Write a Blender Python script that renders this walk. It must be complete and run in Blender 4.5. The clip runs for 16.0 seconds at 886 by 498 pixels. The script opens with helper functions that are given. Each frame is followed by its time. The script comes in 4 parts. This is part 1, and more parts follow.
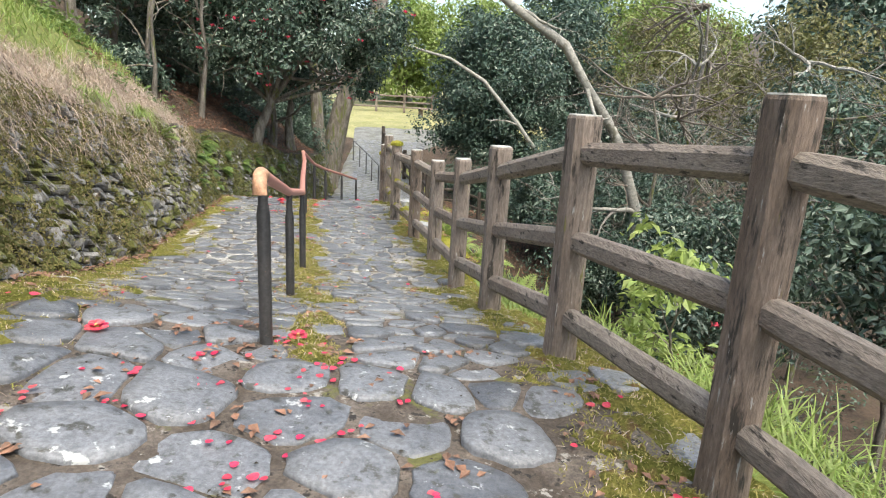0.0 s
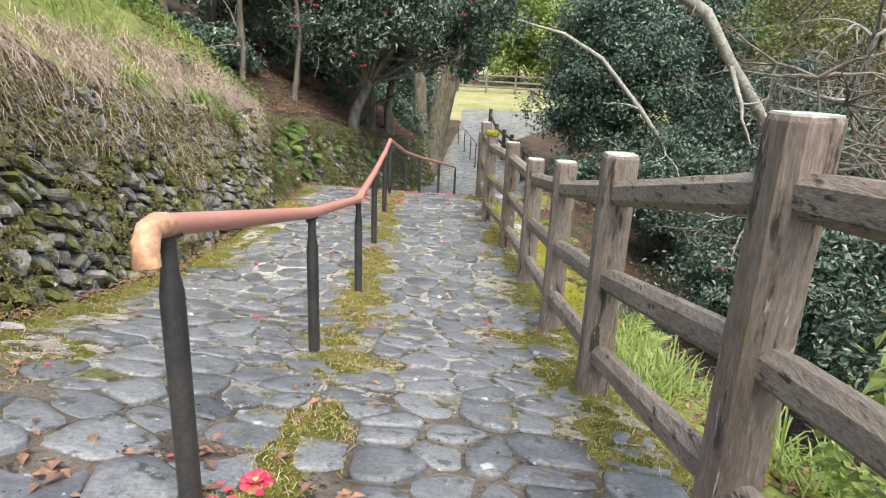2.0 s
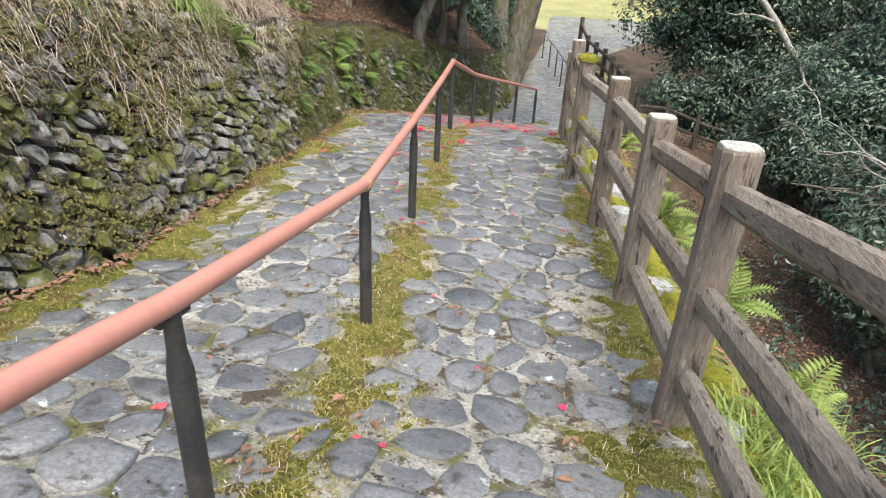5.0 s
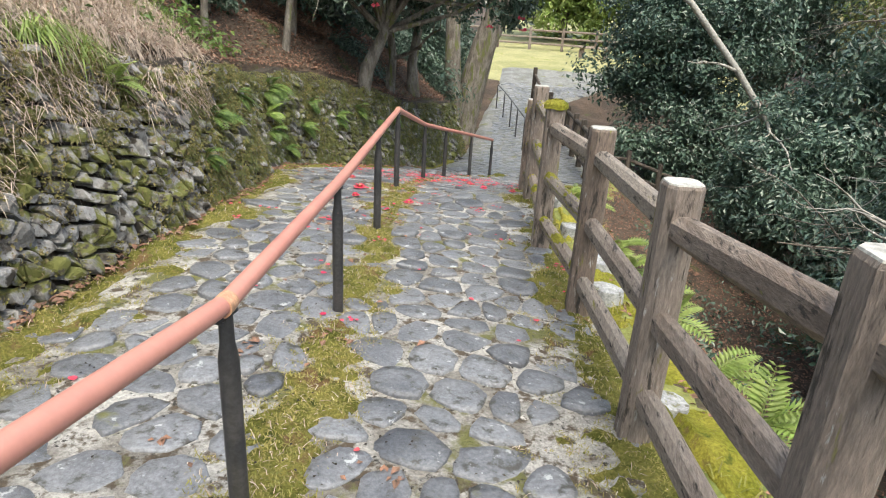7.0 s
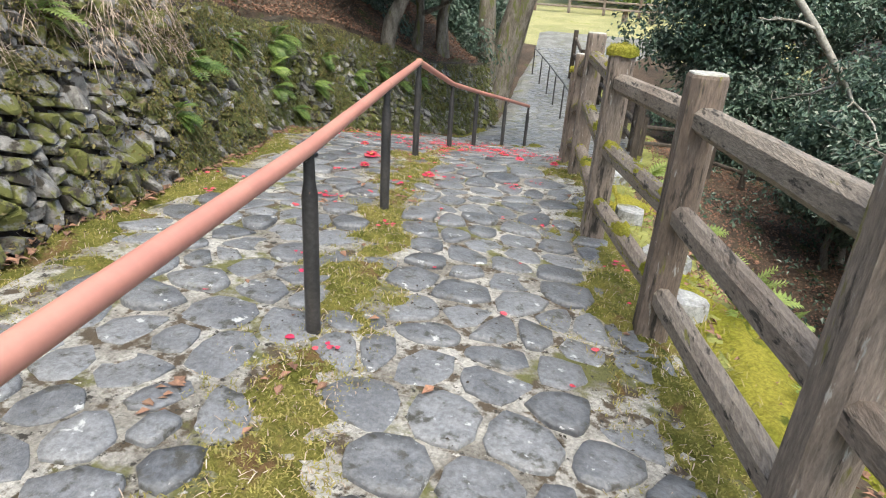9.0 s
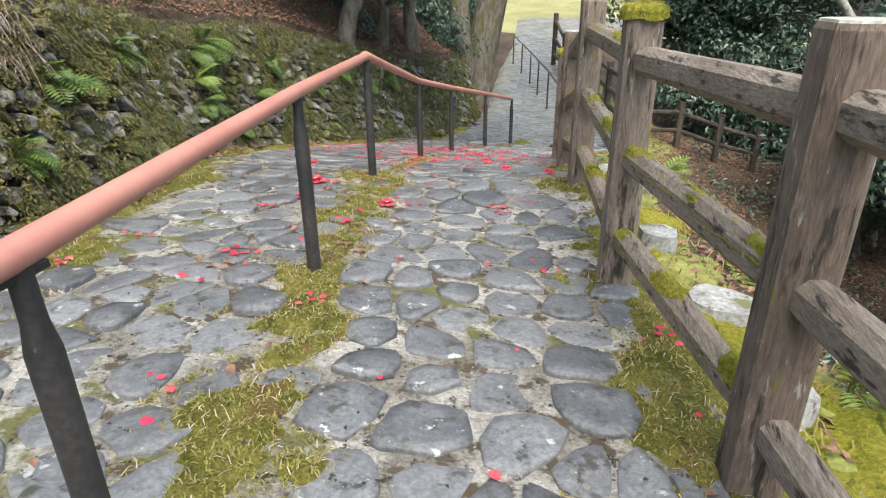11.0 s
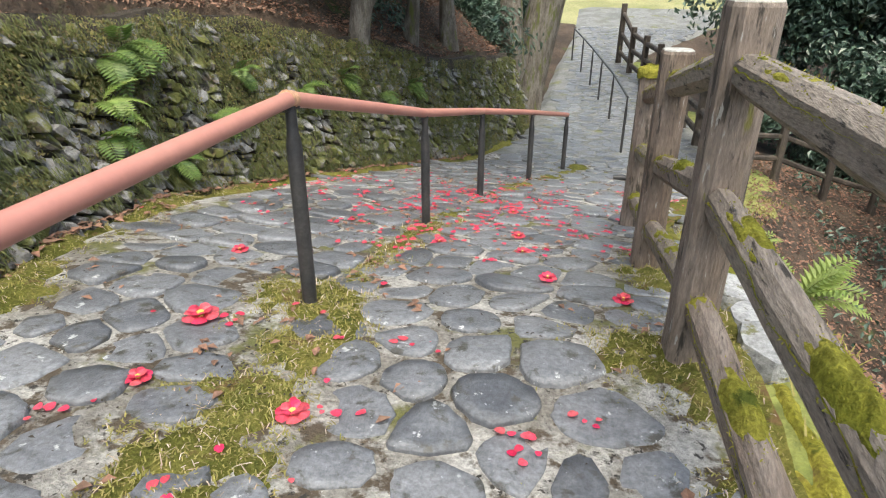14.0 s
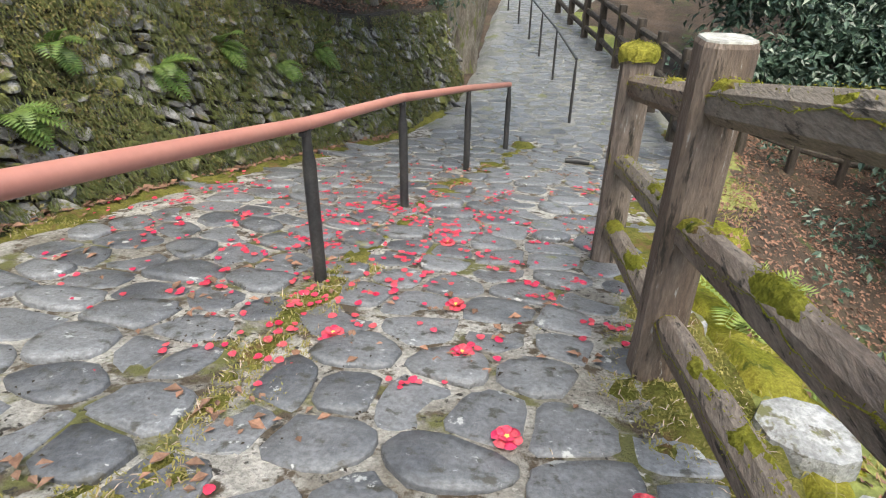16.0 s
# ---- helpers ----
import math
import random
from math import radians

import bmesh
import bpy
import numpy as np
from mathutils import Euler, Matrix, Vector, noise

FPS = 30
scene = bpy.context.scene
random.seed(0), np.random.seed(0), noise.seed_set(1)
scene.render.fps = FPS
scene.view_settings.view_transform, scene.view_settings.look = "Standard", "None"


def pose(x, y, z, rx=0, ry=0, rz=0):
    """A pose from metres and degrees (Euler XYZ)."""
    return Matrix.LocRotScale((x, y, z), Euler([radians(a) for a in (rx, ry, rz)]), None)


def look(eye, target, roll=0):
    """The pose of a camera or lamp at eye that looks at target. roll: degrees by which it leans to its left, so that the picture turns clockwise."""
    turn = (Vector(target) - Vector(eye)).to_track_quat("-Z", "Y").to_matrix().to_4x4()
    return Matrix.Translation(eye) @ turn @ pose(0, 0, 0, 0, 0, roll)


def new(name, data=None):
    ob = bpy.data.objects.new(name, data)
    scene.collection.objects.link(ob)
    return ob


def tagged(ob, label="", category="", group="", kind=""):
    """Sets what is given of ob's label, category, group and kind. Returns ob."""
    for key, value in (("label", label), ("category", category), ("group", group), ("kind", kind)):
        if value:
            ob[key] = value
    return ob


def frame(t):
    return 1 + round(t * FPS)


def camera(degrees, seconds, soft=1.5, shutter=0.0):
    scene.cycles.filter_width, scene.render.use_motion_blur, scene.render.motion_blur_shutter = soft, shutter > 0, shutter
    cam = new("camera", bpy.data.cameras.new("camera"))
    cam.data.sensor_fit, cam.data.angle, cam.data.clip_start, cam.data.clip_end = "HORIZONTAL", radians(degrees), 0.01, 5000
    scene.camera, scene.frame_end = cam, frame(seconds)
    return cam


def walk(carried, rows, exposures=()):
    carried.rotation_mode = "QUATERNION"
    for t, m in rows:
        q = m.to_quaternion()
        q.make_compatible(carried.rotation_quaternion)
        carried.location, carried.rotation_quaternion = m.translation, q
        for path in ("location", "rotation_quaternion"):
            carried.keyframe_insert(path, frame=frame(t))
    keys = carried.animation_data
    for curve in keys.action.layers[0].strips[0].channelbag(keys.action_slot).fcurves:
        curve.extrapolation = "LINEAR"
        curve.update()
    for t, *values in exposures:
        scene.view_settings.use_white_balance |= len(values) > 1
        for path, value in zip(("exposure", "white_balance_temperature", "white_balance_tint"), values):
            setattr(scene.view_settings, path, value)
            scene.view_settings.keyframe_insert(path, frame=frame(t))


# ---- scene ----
cam = camera(72.0, 16.0, 1.1)
PATH = [
    (0, (-0.045, -0.32, 1.447), (-0.029, 1.615, 0.941), 3.1),
    (0.5, (0.027, 0.006, 1.399), (-0.143, 1.923, 0.855), 4.0),
    (1, (0.057, 0.382, 1.347), (-0.182, 2.277, 0.754), 2.5),
    (1.5, (0.058, 0.763, 1.362), (-0.189, 2.663, 0.79), 2.6),
    (2, (0.07, 1.196, 1.437), (-0.26, 3.081, 0.857), 2.6),
    (2.5, (0.06, 1.61, 1.463), (-0.314, 3.439, 0.744), 3.0),
    (3, (0.051, 1.978, 1.522), (-0.564, 3.723, 0.762), 2.6),
    (3.2, (0.019, 2.103, 1.525), (-0.624, 3.832, 0.753), 2.3),
    (5.3, (-0.266, 3.432, 1.367), (-0.786, 5.162, 0.508), 3.0),
    (5.5, (-0.285, 3.551, 1.362), (-0.806, 5.282, 0.507), 2.9),
    (6, (-0.379, 3.876, 1.307), (-0.874, 5.646, 0.518), 3.4),
    (6.5, (-0.442, 4.172, 1.231), (-0.911, 5.978, 0.512), 3.3),
    (7, (-0.485, 4.451, 1.182), (-0.905, 6.274, 0.475), 3.5),
    (7.5, (-0.558, 4.758, 1.112), (-0.98, 6.549, 0.329), 4.2),
    (8, (-0.569, 5.088, 1.072), (-1.08, 6.852, 0.28), 4.8),
    (8.2, (-0.596, 5.184, 1.026), (-1.105, 6.954, 0.246), 4.6),
    (10.3, (-0.865, 6.398, 0.735), (-1.387, 8.135, -0.107), 1.9),
    (10.5, (-0.877, 6.555, 0.713), (-1.409, 8.315, -0.073), 1.3),
    (11, (-0.92, 6.903, 0.679), (-1.4, 8.667, -0.13), -0.5),
    (11.5, (-1.002, 7.312, 0.698), (-1.501, 9.02, -0.215), 0.7),
    (12, (-1.025, 7.639, 0.705), (-1.64, 9.308, -0.208), 1.6),
    (12.5, (-1.126, 8.007, 0.696), (-1.791, 9.654, -0.222), 0.8),
    (13, (-1.135, 8.411, 0.611), (-1.801, 10.066, -0.293), 1.0),
    (13.5, (-1.211, 8.835, 0.606), (-1.858, 10.508, -0.28), 1.1),
    (14, (-1.283, 9.221, 0.649), (-1.908, 10.921, -0.199), 0.2),
    (14.5, (-1.374, 9.587, 0.657), (-1.971, 11.303, -0.178), -0.2),
    (15, (-1.5, 9.946, 0.646), (-2.024, 11.68, -0.201), -0.2),
    (15.5, (-1.524, 10.337, 0.578), (-2.023, 12.029, -0.365), 3.6),
    (16, (-1.627, 10.738, 0.58), (-2.042, 12.426, -0.408), 0.9),
]
walk(cam, [(t, look(eye, target, roll)) for t, eye, target, roll in PATH], [(0, 1.42, 6950, 4), (16, 1.38, 6850, 3)])

# ---- light ----
SUN_ELEV, SUN_ROT = 62.0, 152.0
world = bpy.data.worlds.new("world")
scene.world = world
world.use_nodes = True
wn = world.node_tree
sky = wn.nodes.new("ShaderNodeTexSky")
sky.sky_type = "NISHITA"
sky.sun_disc = False
sky.sun_elevation, sky.sun_rotation = radians(SUN_ELEV), radians(SUN_ROT)
sky.dust_density, sky.air_density = 3.0, 1.0
wn.links.new(sky.outputs["Color"], wn.nodes["Background"].inputs["Color"])
wn.nodes["Background"].inputs["Strength"].default_value = 0.15
sun_data = bpy.data.lights.new("sun", "SUN")
sun_data.energy, sun_data.angle, sun_data.color = 1.6, radians(50), (1.0, 0.96, 0.90)
sun = new("sun", sun_data)
sun.rotation_euler = (radians(90 - SUN_ELEV), 0, radians(180 - SUN_ROT))


# ---- materials ----
def nodes_of(name):
    m = bpy.data.materials.new(name)
    m.use_nodes = True
    return m, m.node_tree, m.node_tree.nodes["Principled BSDF"]


def mixed(nt, fac, a, b, mode="MIX"):
    n = nt.nodes.new("ShaderNodeMix")
    n.data_type, n.blend_type = "RGBA", mode
    for sock, v in ((n.inputs["Factor"], fac), (n.inputs["A"], a), (n.inputs["B"], b)):
        if isinstance(v, (int, float)):
            sock.default_value = v
        elif isinstance(v, tuple):
            sock.default_value = (*v, 1)
        else:
            nt.links.new(v, sock)
    return n.outputs["Result"]


def ramp(nt, value, lo, hi):
    n = nt.nodes.new("ShaderNodeMapRange")
    n.interpolation_type = "SMOOTHSTEP"
    n.inputs["From Min"].default_value, n.inputs["From Max"].default_value = lo, hi
    nt.links.new(value, n.inputs["Value"])
    return n.outputs["Result"]


def place(nt, stretch=(1, 1, 1)):
    g = nt.nodes.new("ShaderNodeNewGeometry")
    m = nt.nodes.new("ShaderNodeMapping")
    m.inputs["Scale"].default_value = stretch
    nt.links.new(g.outputs["Position"], m.inputs["Vector"])
    return m.outputs["Vector"]


def noisy(nt, vec, scale, detail=4.0, rough=0.6):
    n = nt.nodes.new("ShaderNodeTexNoise")
    n.inputs["Scale"].default_value, n.inputs["Detail"].default_value, n.inputs["Roughness"].default_value = scale, detail, rough
    nt.links.new(vec, n.inputs["Vector"])
    return n.outputs["Fac"]


def chance(nt):
    g = nt.nodes.new("ShaderNodeNewGeometry")
    o = nt.nodes.new("ShaderNodeObjectInfo")
    a = nt.nodes.new("ShaderNodeMath")
    a.operation = "ADD"
    nt.links.new(g.outputs["Random Per Island"], a.inputs[0])
    nt.links.new(o.outputs["Random"], a.inputs[1])
    f = nt.nodes.new("ShaderNodeMath")
    f.operation = "FRACT"
    nt.links.new(a.outputs[0], f.inputs[0])
    return f.outputs[0]


def surface(name, a, b, big=2.0, fine=40.0, rough=0.8, bump=0.3, depth=0.01, vary=None, spots=(), stretch=(1, 1, 1), metal=0.0, gloss=0.5, through_light=0.0, grain=1.0):
    """A surface of two colours at a large and a fine scale; vary: a third colour by piece; spots: (colour, scale, from, to) of stains."""
    m, nt, p = nodes_of(name)
    vec = place(nt, stretch)
    n1, n2 = noisy(nt, vec, big), noisy(nt, vec, fine, 5.0, 0.7)
    c = mixed(nt, ramp(nt, n1, 0.35, 0.65), a, b)
    if vary:
        c = mixed(nt, chance(nt), c, mixed(nt, 0.75, c, vary))
    c = mixed(nt, ramp(nt, n2, 0.3, 0.75), mixed(nt, grain, c, (0.62, 0.62, 0.62), "MULTIPLY"), mixed(nt, grain, c, (1.25, 1.25, 1.25), "MULTIPLY"))
    for colour, scale, lo, hi in spots:
        c = mixed(nt, ramp(nt, noisy(nt, vec, scale, 5.0, 0.65), lo, hi), c, colour)
    nt.links.new(c, p.inputs["Base Color"])
    p.inputs["Roughness"].default_value, p.inputs["Metallic"].default_value = rough, metal
    p.inputs["Specular IOR Level"].default_value = gloss
    if bump:
        k = nt.nodes.new("ShaderNodeBump")
        k.inputs["Strength"].default_value, k.inputs["Distance"].default_value = bump, depth
        nt.links.new(n2, k.inputs["Height"])
        nt.links.new(k.outputs["Normal"], p.inputs["Normal"])
    if through_light:
        t = nt.nodes.new("ShaderNodeBsdfTranslucent")
        nt.links.new(c, t.inputs["Color"])
        s = nt.nodes.new("ShaderNodeMixShader")
        s.inputs["Fac"].default_value = through_light
        nt.links.new(p.outputs[0], s.inputs[1])
        nt.links.new(t.outputs[0], s.inputs[2])
        nt.links.new(s.outputs[0], nt.nodes["Material Output"].inputs["Surface"])
    return m


SLATE = surface("grey paving stone", (0.085, 0.09, 0.103), (0.16, 0.166, 0.18), 4, 48, 0.40, 0.9, 0.006, (0.25, 0.256, 0.272),
                [((0.06, 0.058, 0.05), 13, 0.54, 0.66), ((0.44, 0.45, 0.45), 10, 0.63, 0.67), ((0.34, 0.35, 0.37), 30, 0.66, 0.70), ((0.15, 0.15, 0.05), 3.1, 0.66, 0.76)])
MORTAR = surface("pale cement joint", (0.26, 0.24, 0.21), (0.56, 0.54, 0.505), 3.0, 55, 0.9, 1.0, 0.03, None,
                 [((0.10, 0.075, 0.05), 8, 0.50, 0.60), ((0.15, 0.15, 0.05), 2.5, 0.54, 0.64), ((0.04, 0.035, 0.03), 22, 0.57, 0.66), ((0.62, 0.60, 0.57), 13, 0.64, 0.70)])
FARPATH = surface("worn grey path", (0.17, 0.17, 0.155), (0.26, 0.26, 0.25), 2.0, 40, 0.8, 0.8, 0.02, None, [((0.15, 0.155, 0.06), 1.6, 0.56, 0.68), ((0.12, 0.12, 0.12), 9, 0.55, 0.65)])
LAWN = surface("yellowish worn lawn", (0.26, 0.26, 0.115), (0.36, 0.34, 0.165), 0.7, 20, 0.95, 0.8, 0.03, None, [((0.20, 0.22, 0.06), 1.1, 0.55, 0.68)])
WALLMOSS = surface("dull wall moss", (0.11, 0.115, 0.03), (0.24, 0.225, 0.06), 3, 30, 0.9, 0, 0, (0.26, 0.20, 0.11), through_light=0.2)
EARTH = surface("earthy brown joint", (0.10, 0.078, 0.06), (0.23, 0.19, 0.16), 4.0, 50, 0.95, 1.0, 0.03, None,
                [((0.42, 0.39, 0.35), 9, 0.60, 0.66), ((0.035, 0.03, 0.026), 16, 0.56, 0.64), ((0.15, 0.15, 0.05), 3, 0.58, 0.66)])
BRIGHT_MOSS = surface("bright yellow-green moss", (0.22, 0.225, 0.03), (0.34, 0.31, 0.055), 3, 50, 0.95, 1.0, 0.03, None, [((0.15, 0.10, 0.05), 3.4, 0.60, 0.70), ((0.09, 0.11, 0.02), 8, 0.58, 0.7)], gloss=0.1)
MOSS = surface("green moss", (0.13, 0.135, 0.03), (0.24, 0.22, 0.06), 5, 60, 0.95, 1.0, 0.03, None, [((0.19, 0.12, 0.06), 4, 0.54, 0.66), ((0.07, 0.085, 0.02), 9, 0.56, 0.7)], gloss=0.1)
MOSS_BLADE = surface("moss and grass tips", (0.22, 0.24, 0.05), (0.36, 0.33, 0.09), 3, 30, 0.8, 0, 0, (0.36, 0.28, 0.12), through_light=0.3)
DARK_MOSS = surface("deep green moss", (0.055, 0.075, 0.02), (0.12, 0.135, 0.04), 2, 30, 0.85, 0, 0, (0.17, 0.18, 0.07), through_light=0.25)
WOOD = surface("weathered brown timber", (0.135, 0.092, 0.067), (0.24, 0.182, 0.145), 1.5, 22, 0.75, 1.0, 0.012, (0.30, 0.255, 0.22),
               [((0.04, 0.032, 0.025), 5, 0.54, 0.64), ((0.36, 0.345, 0.32), 11, 0.63, 0.67), ((0.16, 0.15, 0.04), 3.2, 0.64, 0.70)], (4, 4, 0.7))
RAILWOOD = surface("weathered timber rail", (0.18, 0.13, 0.10), (0.31, 0.25, 0.205), 1.5, 22, 0.75, 1.0, 0.012, (0.29, 0.25, 0.21),
                   [((0.035, 0.028, 0.022), 7, 0.56, 0.66), ((0.17, 0.16, 0.04), 2.6, 0.68, 0.74)], (5, 0.8, 5))
DARKWOOD = surface("dark brown timber", (0.045, 0.035, 0.028), (0.10, 0.08, 0.065), 1.5, 22, 0.8, 1.0, 0.012, None, [((0.12, 0.12, 0.04), 3.2, 0.62, 0.70)], (4, 4, 0.7))
ENDGRAIN = surface("pale lichened post top", (0.34, 0.33, 0.30), (0.48, 0.47, 0.43), 12, 60, 0.9, 0.5, 0.005)
SALMON = surface("salmon plastic rail coat", (0.46, 0.20, 0.16), (0.50, 0.23, 0.18), 3, 30, 0.45, 0.1, 0.002, grain=0.15)
TAN = surface("tan rail joint", (0.50, 0.27, 0.16), (0.58, 0.33, 0.20), 8, 40, 0.5, 0.1, 0.002)
IRON = surface("dark grey painted iron", (0.028, 0.028, 0.03), (0.05, 0.047, 0.046), 6, 60, 0.45, 0.2, 0.002, None, [((0.20, 0.12, 0.08), 18, 0.68, 0.74)])
WALLROCK = surface("mossy wall rock", (0.11, 0.105, 0.097), (0.27, 0.262, 0.25), 6, 36, 0.9, 1.0, 0.02, (0.36, 0.35, 0.345),
                   [((0.13, 0.135, 0.035), 3.6, 0.47, 0.55), ((0.045, 0.038, 0.03), 9, 0.53, 0.62), ((0.20, 0.155, 0.115), 5, 0.60, 0.68), ((0.58, 0.57, 0.54), 10, 0.67, 0.70)])
PALESTONE = surface("pale flat stone", (0.27, 0.275, 0.28), (0.42, 0.425, 0.43), 6, 40, 0.8, 1.0, 0.015, None, [((0.14, 0.14, 0.06), 7, 0.55, 0.63), ((0.12, 0.11, 0.09), 13, 0.58, 0.66)])
SOIL = surface("dark damp soil", (0.035, 0.028, 0.02), (0.07, 0.055, 0.04), 4, 30, 0.95, 1.0, 0.03)
LITTER = surface("brown leaf litter ground", (0.05, 0.034, 0.023), (0.10, 0.068, 0.046), 1.2, 18, 0.95, 1.0, 0.04, None, [((0.06, 0.075, 0.02), 0.9, 0.56, 0.66)])
TURF = surface("short mossy grass", (0.16, 0.19, 0.045), (0.27, 0.27, 0.08), 0.8, 12, 0.95, 0.8, 0.04)
DEAD = surface("fallen brown leaf", (0.12, 0.068, 0.045), (0.21, 0.125, 0.085), 5, 40, 0.8, 0, 0, (0.33, 0.17, 0.11))
PETAL = surface("red camellia petal", (0.60, 0.015, 0.07), (0.74, 0.04, 0.14), 9, 60, 0.5, 0, 0, (0.72, 0.16, 0.16), through_light=0.25)
STAMEN = surface("yellow stamens", (0.7, 0.5, 0.1), (0.8, 0.6, 0.15), 9, 60, 0.6, 0)
# pale vary tones differ by leaf and paint in the grey-blue sheen
GLOSSY = surface("dark glossy camellia leaf", (0.024, 0.054, 0.036), (0.05, 0.095, 0.06), 1.2, 12, 0.26, 0, 0, (0.22, 0.28, 0.21), through_light=0.12)
DARKLEAF = surface("deep green evergreen leaf", (0.02, 0.046, 0.034), (0.045, 0.088, 0.06), 0.6, 8, 0.30, 0, 0, (0.18, 0.25, 0.18), through_light=0.12)
FRESH = surface("fresh yellow green leaf", (0.18, 0.285, 0.055), (0.29, 0.39, 0.10), 1.0, 12, 0.5, 0, 0, (0.34, 0.39, 0.13), through_light=0.35)
OLIVE = surface("olive spring leaf", (0.10, 0.12, 0.035), (0.19, 0.19, 0.07), 0.8, 9, 0.5, 0, 0, (0.32, 0.29, 0.13), through_light=0.3)
FERN = surface("fern green", (0.07, 0.14, 0.03), (0.13, 0.21, 0.05), 3, 30, 0.5, 0, 0, (0.20, 0.27, 0.07), through_light=0.3)
STRAW = surface("dry pinkish straw", (0.55, 0.44, 0.36), (0.68, 0.58, 0.48), 2, 30, 0.8, 0, 0, (0.36, 0.25, 0.18), through_light=0.2)
BARK = surface("grey brown bark", (0.12, 0.10, 0.08), (0.25, 0.225, 0.19), 3, 22, 0.9, 1.0, 0.02, None, [((0.12, 0.13, 0.04), 2.2, 0.52, 0.62)], (3, 3, 0.8))
PALEBARK = surface("pale grey bark", (0.24, 0.23, 0.20), (0.38, 0.36, 0.32), 3, 22, 0.85, 0.6, 0.01, None, [((0.13, 0.12, 0.09), 3, 0.55, 0.65)])
TWIG = surface("thin brown twig", (0.12, 0.095, 0.075), (0.22, 0.19, 0.16), 3, 22, 0.85, 0)

# ---- plan ----
LINES = {}


def knots(y, pairs):
    """The value at y on the broken line through the pairs."""
    table = LINES.get(id(pairs))
    if table is None:
        table = LINES[id(pairs)] = np.interp(np.linspace(-10, 125, 6751), [p[0] for p in pairs], [p[1] for p in pairs]).tolist()
    at = (min(124.9, max(-10.0, y)) + 10.0) * 50.0
    k = int(at)
    return table[k] + (table[k + 1] - table[k]) * (at - k)


RAIL_X = [(-4, 0.4), (0, -0.3), (2.6, -0.81), (4.2, -1.17), (5.84, -1.5), (7.6, -1.92), (9.25, -2.29), (11.25, -2.76), (13.12, -2.92), (14.76, -2.92), (16.5, -2.8), (18.2, -2.57), (40, -4.5)]
FENCE_X = [(-4, 2.3), (1.58, 1.0), (3.05, 0.675), (4.3, 0.385), (5.84, 0.12), (6.96, -0.1), (8.38, -0.42), (9.88, -0.83), (11.38, -1.11), (12.73, -1.22), (14.15, -1.4), (15.5, -1.2), (17.5, -0.6), (19.5, -0.5), (22.5, -0.9), (26.1, -1.7), (29.5, -2.9), (31, -2.6), (34, -1.0), (38, 0.5), (60, 4)]
WALL_X = [(-6, -1.3), (0, -1.9), (2.6, -2.4), (4.4, -3.0), (5.5, -3.28), (6.8, -3.46), (9.5, -3.92), (10.8, -4.22), (11.6, -4.65), (12.8, -5.0), (14.4, -4.95), (17, -4.6), (19, -4.25), (20.5, -4.0), (22.5, -4.1), (26, -4.5), (29, -4.8), (33, -5.0), (38, -5.6), (60, -16)]
WALL_H = [(-6, 1.2), (5.2, 1.75), (8.0, 1.55), (9.7, 1.4), (12.5, 1.45), (14.5, 1.7), (17, 1.7), (19.2, 1.6), (21.9, 1.5), (22.3, 0.0), (60, 0.0)]
HEIGHT = [(-8, 0.34), (0, 0.18), (2.3, 0.165), (2.6, 0.14), (3.2, 0.03), (3.8, -0.09), (4.2, -0.185), (4.7, -0.29), (5.3, -0.41), (5.84, -0.50), (7, -0.54), (7.6, -0.54), (8.4, -0.565), (9.25, -0.60), (10.3, -0.69),
          (11.25, -0.765), (12.1, -0.92), (13.12, -1.12), (14.76, -1.46), (16.5, -1.82), (18.2, -2.18), (19.2, -2.28), (23.5, -2.45), (26, -2.4), (31, -2.0), (36, -1.35), (42, -0.4), (60, 1.0), (120, 3.0)]
CROSS_LEFT = [(-4, -0.1), (2.6, -0.15), (3.4, -0.09), (4.4, -0.05), (6, -0.02), (11, 0.0), (13, 0.0)]
CROSS_RIGHT = [(-4, -0.08), (1.6, -0.06), (3.05, -0.045), (4.3, -0.025), (5.8, -0.05), (7, -0.05), (8.4, -0.08), (9.9, -0.065), (10.6, -0.03), (11.4, 0.045), (12.7, 0.03), (14.2, 0.01), (18, 0.0)]


def floor_z(x, y):
    z = sum(knots(y + d, HEIGHT) for d in (-0.3, 0, 0.3)) / 3
    d = max(-2.5, min(2.5, x - knots(y, RAIL_X)))
    z += knots(y, CROSS_RIGHT if d > 0 else CROSS_LEFT) * d
    return z + 0.018 * noise.noise((x * 1.1, y * 1.1, 3.0))


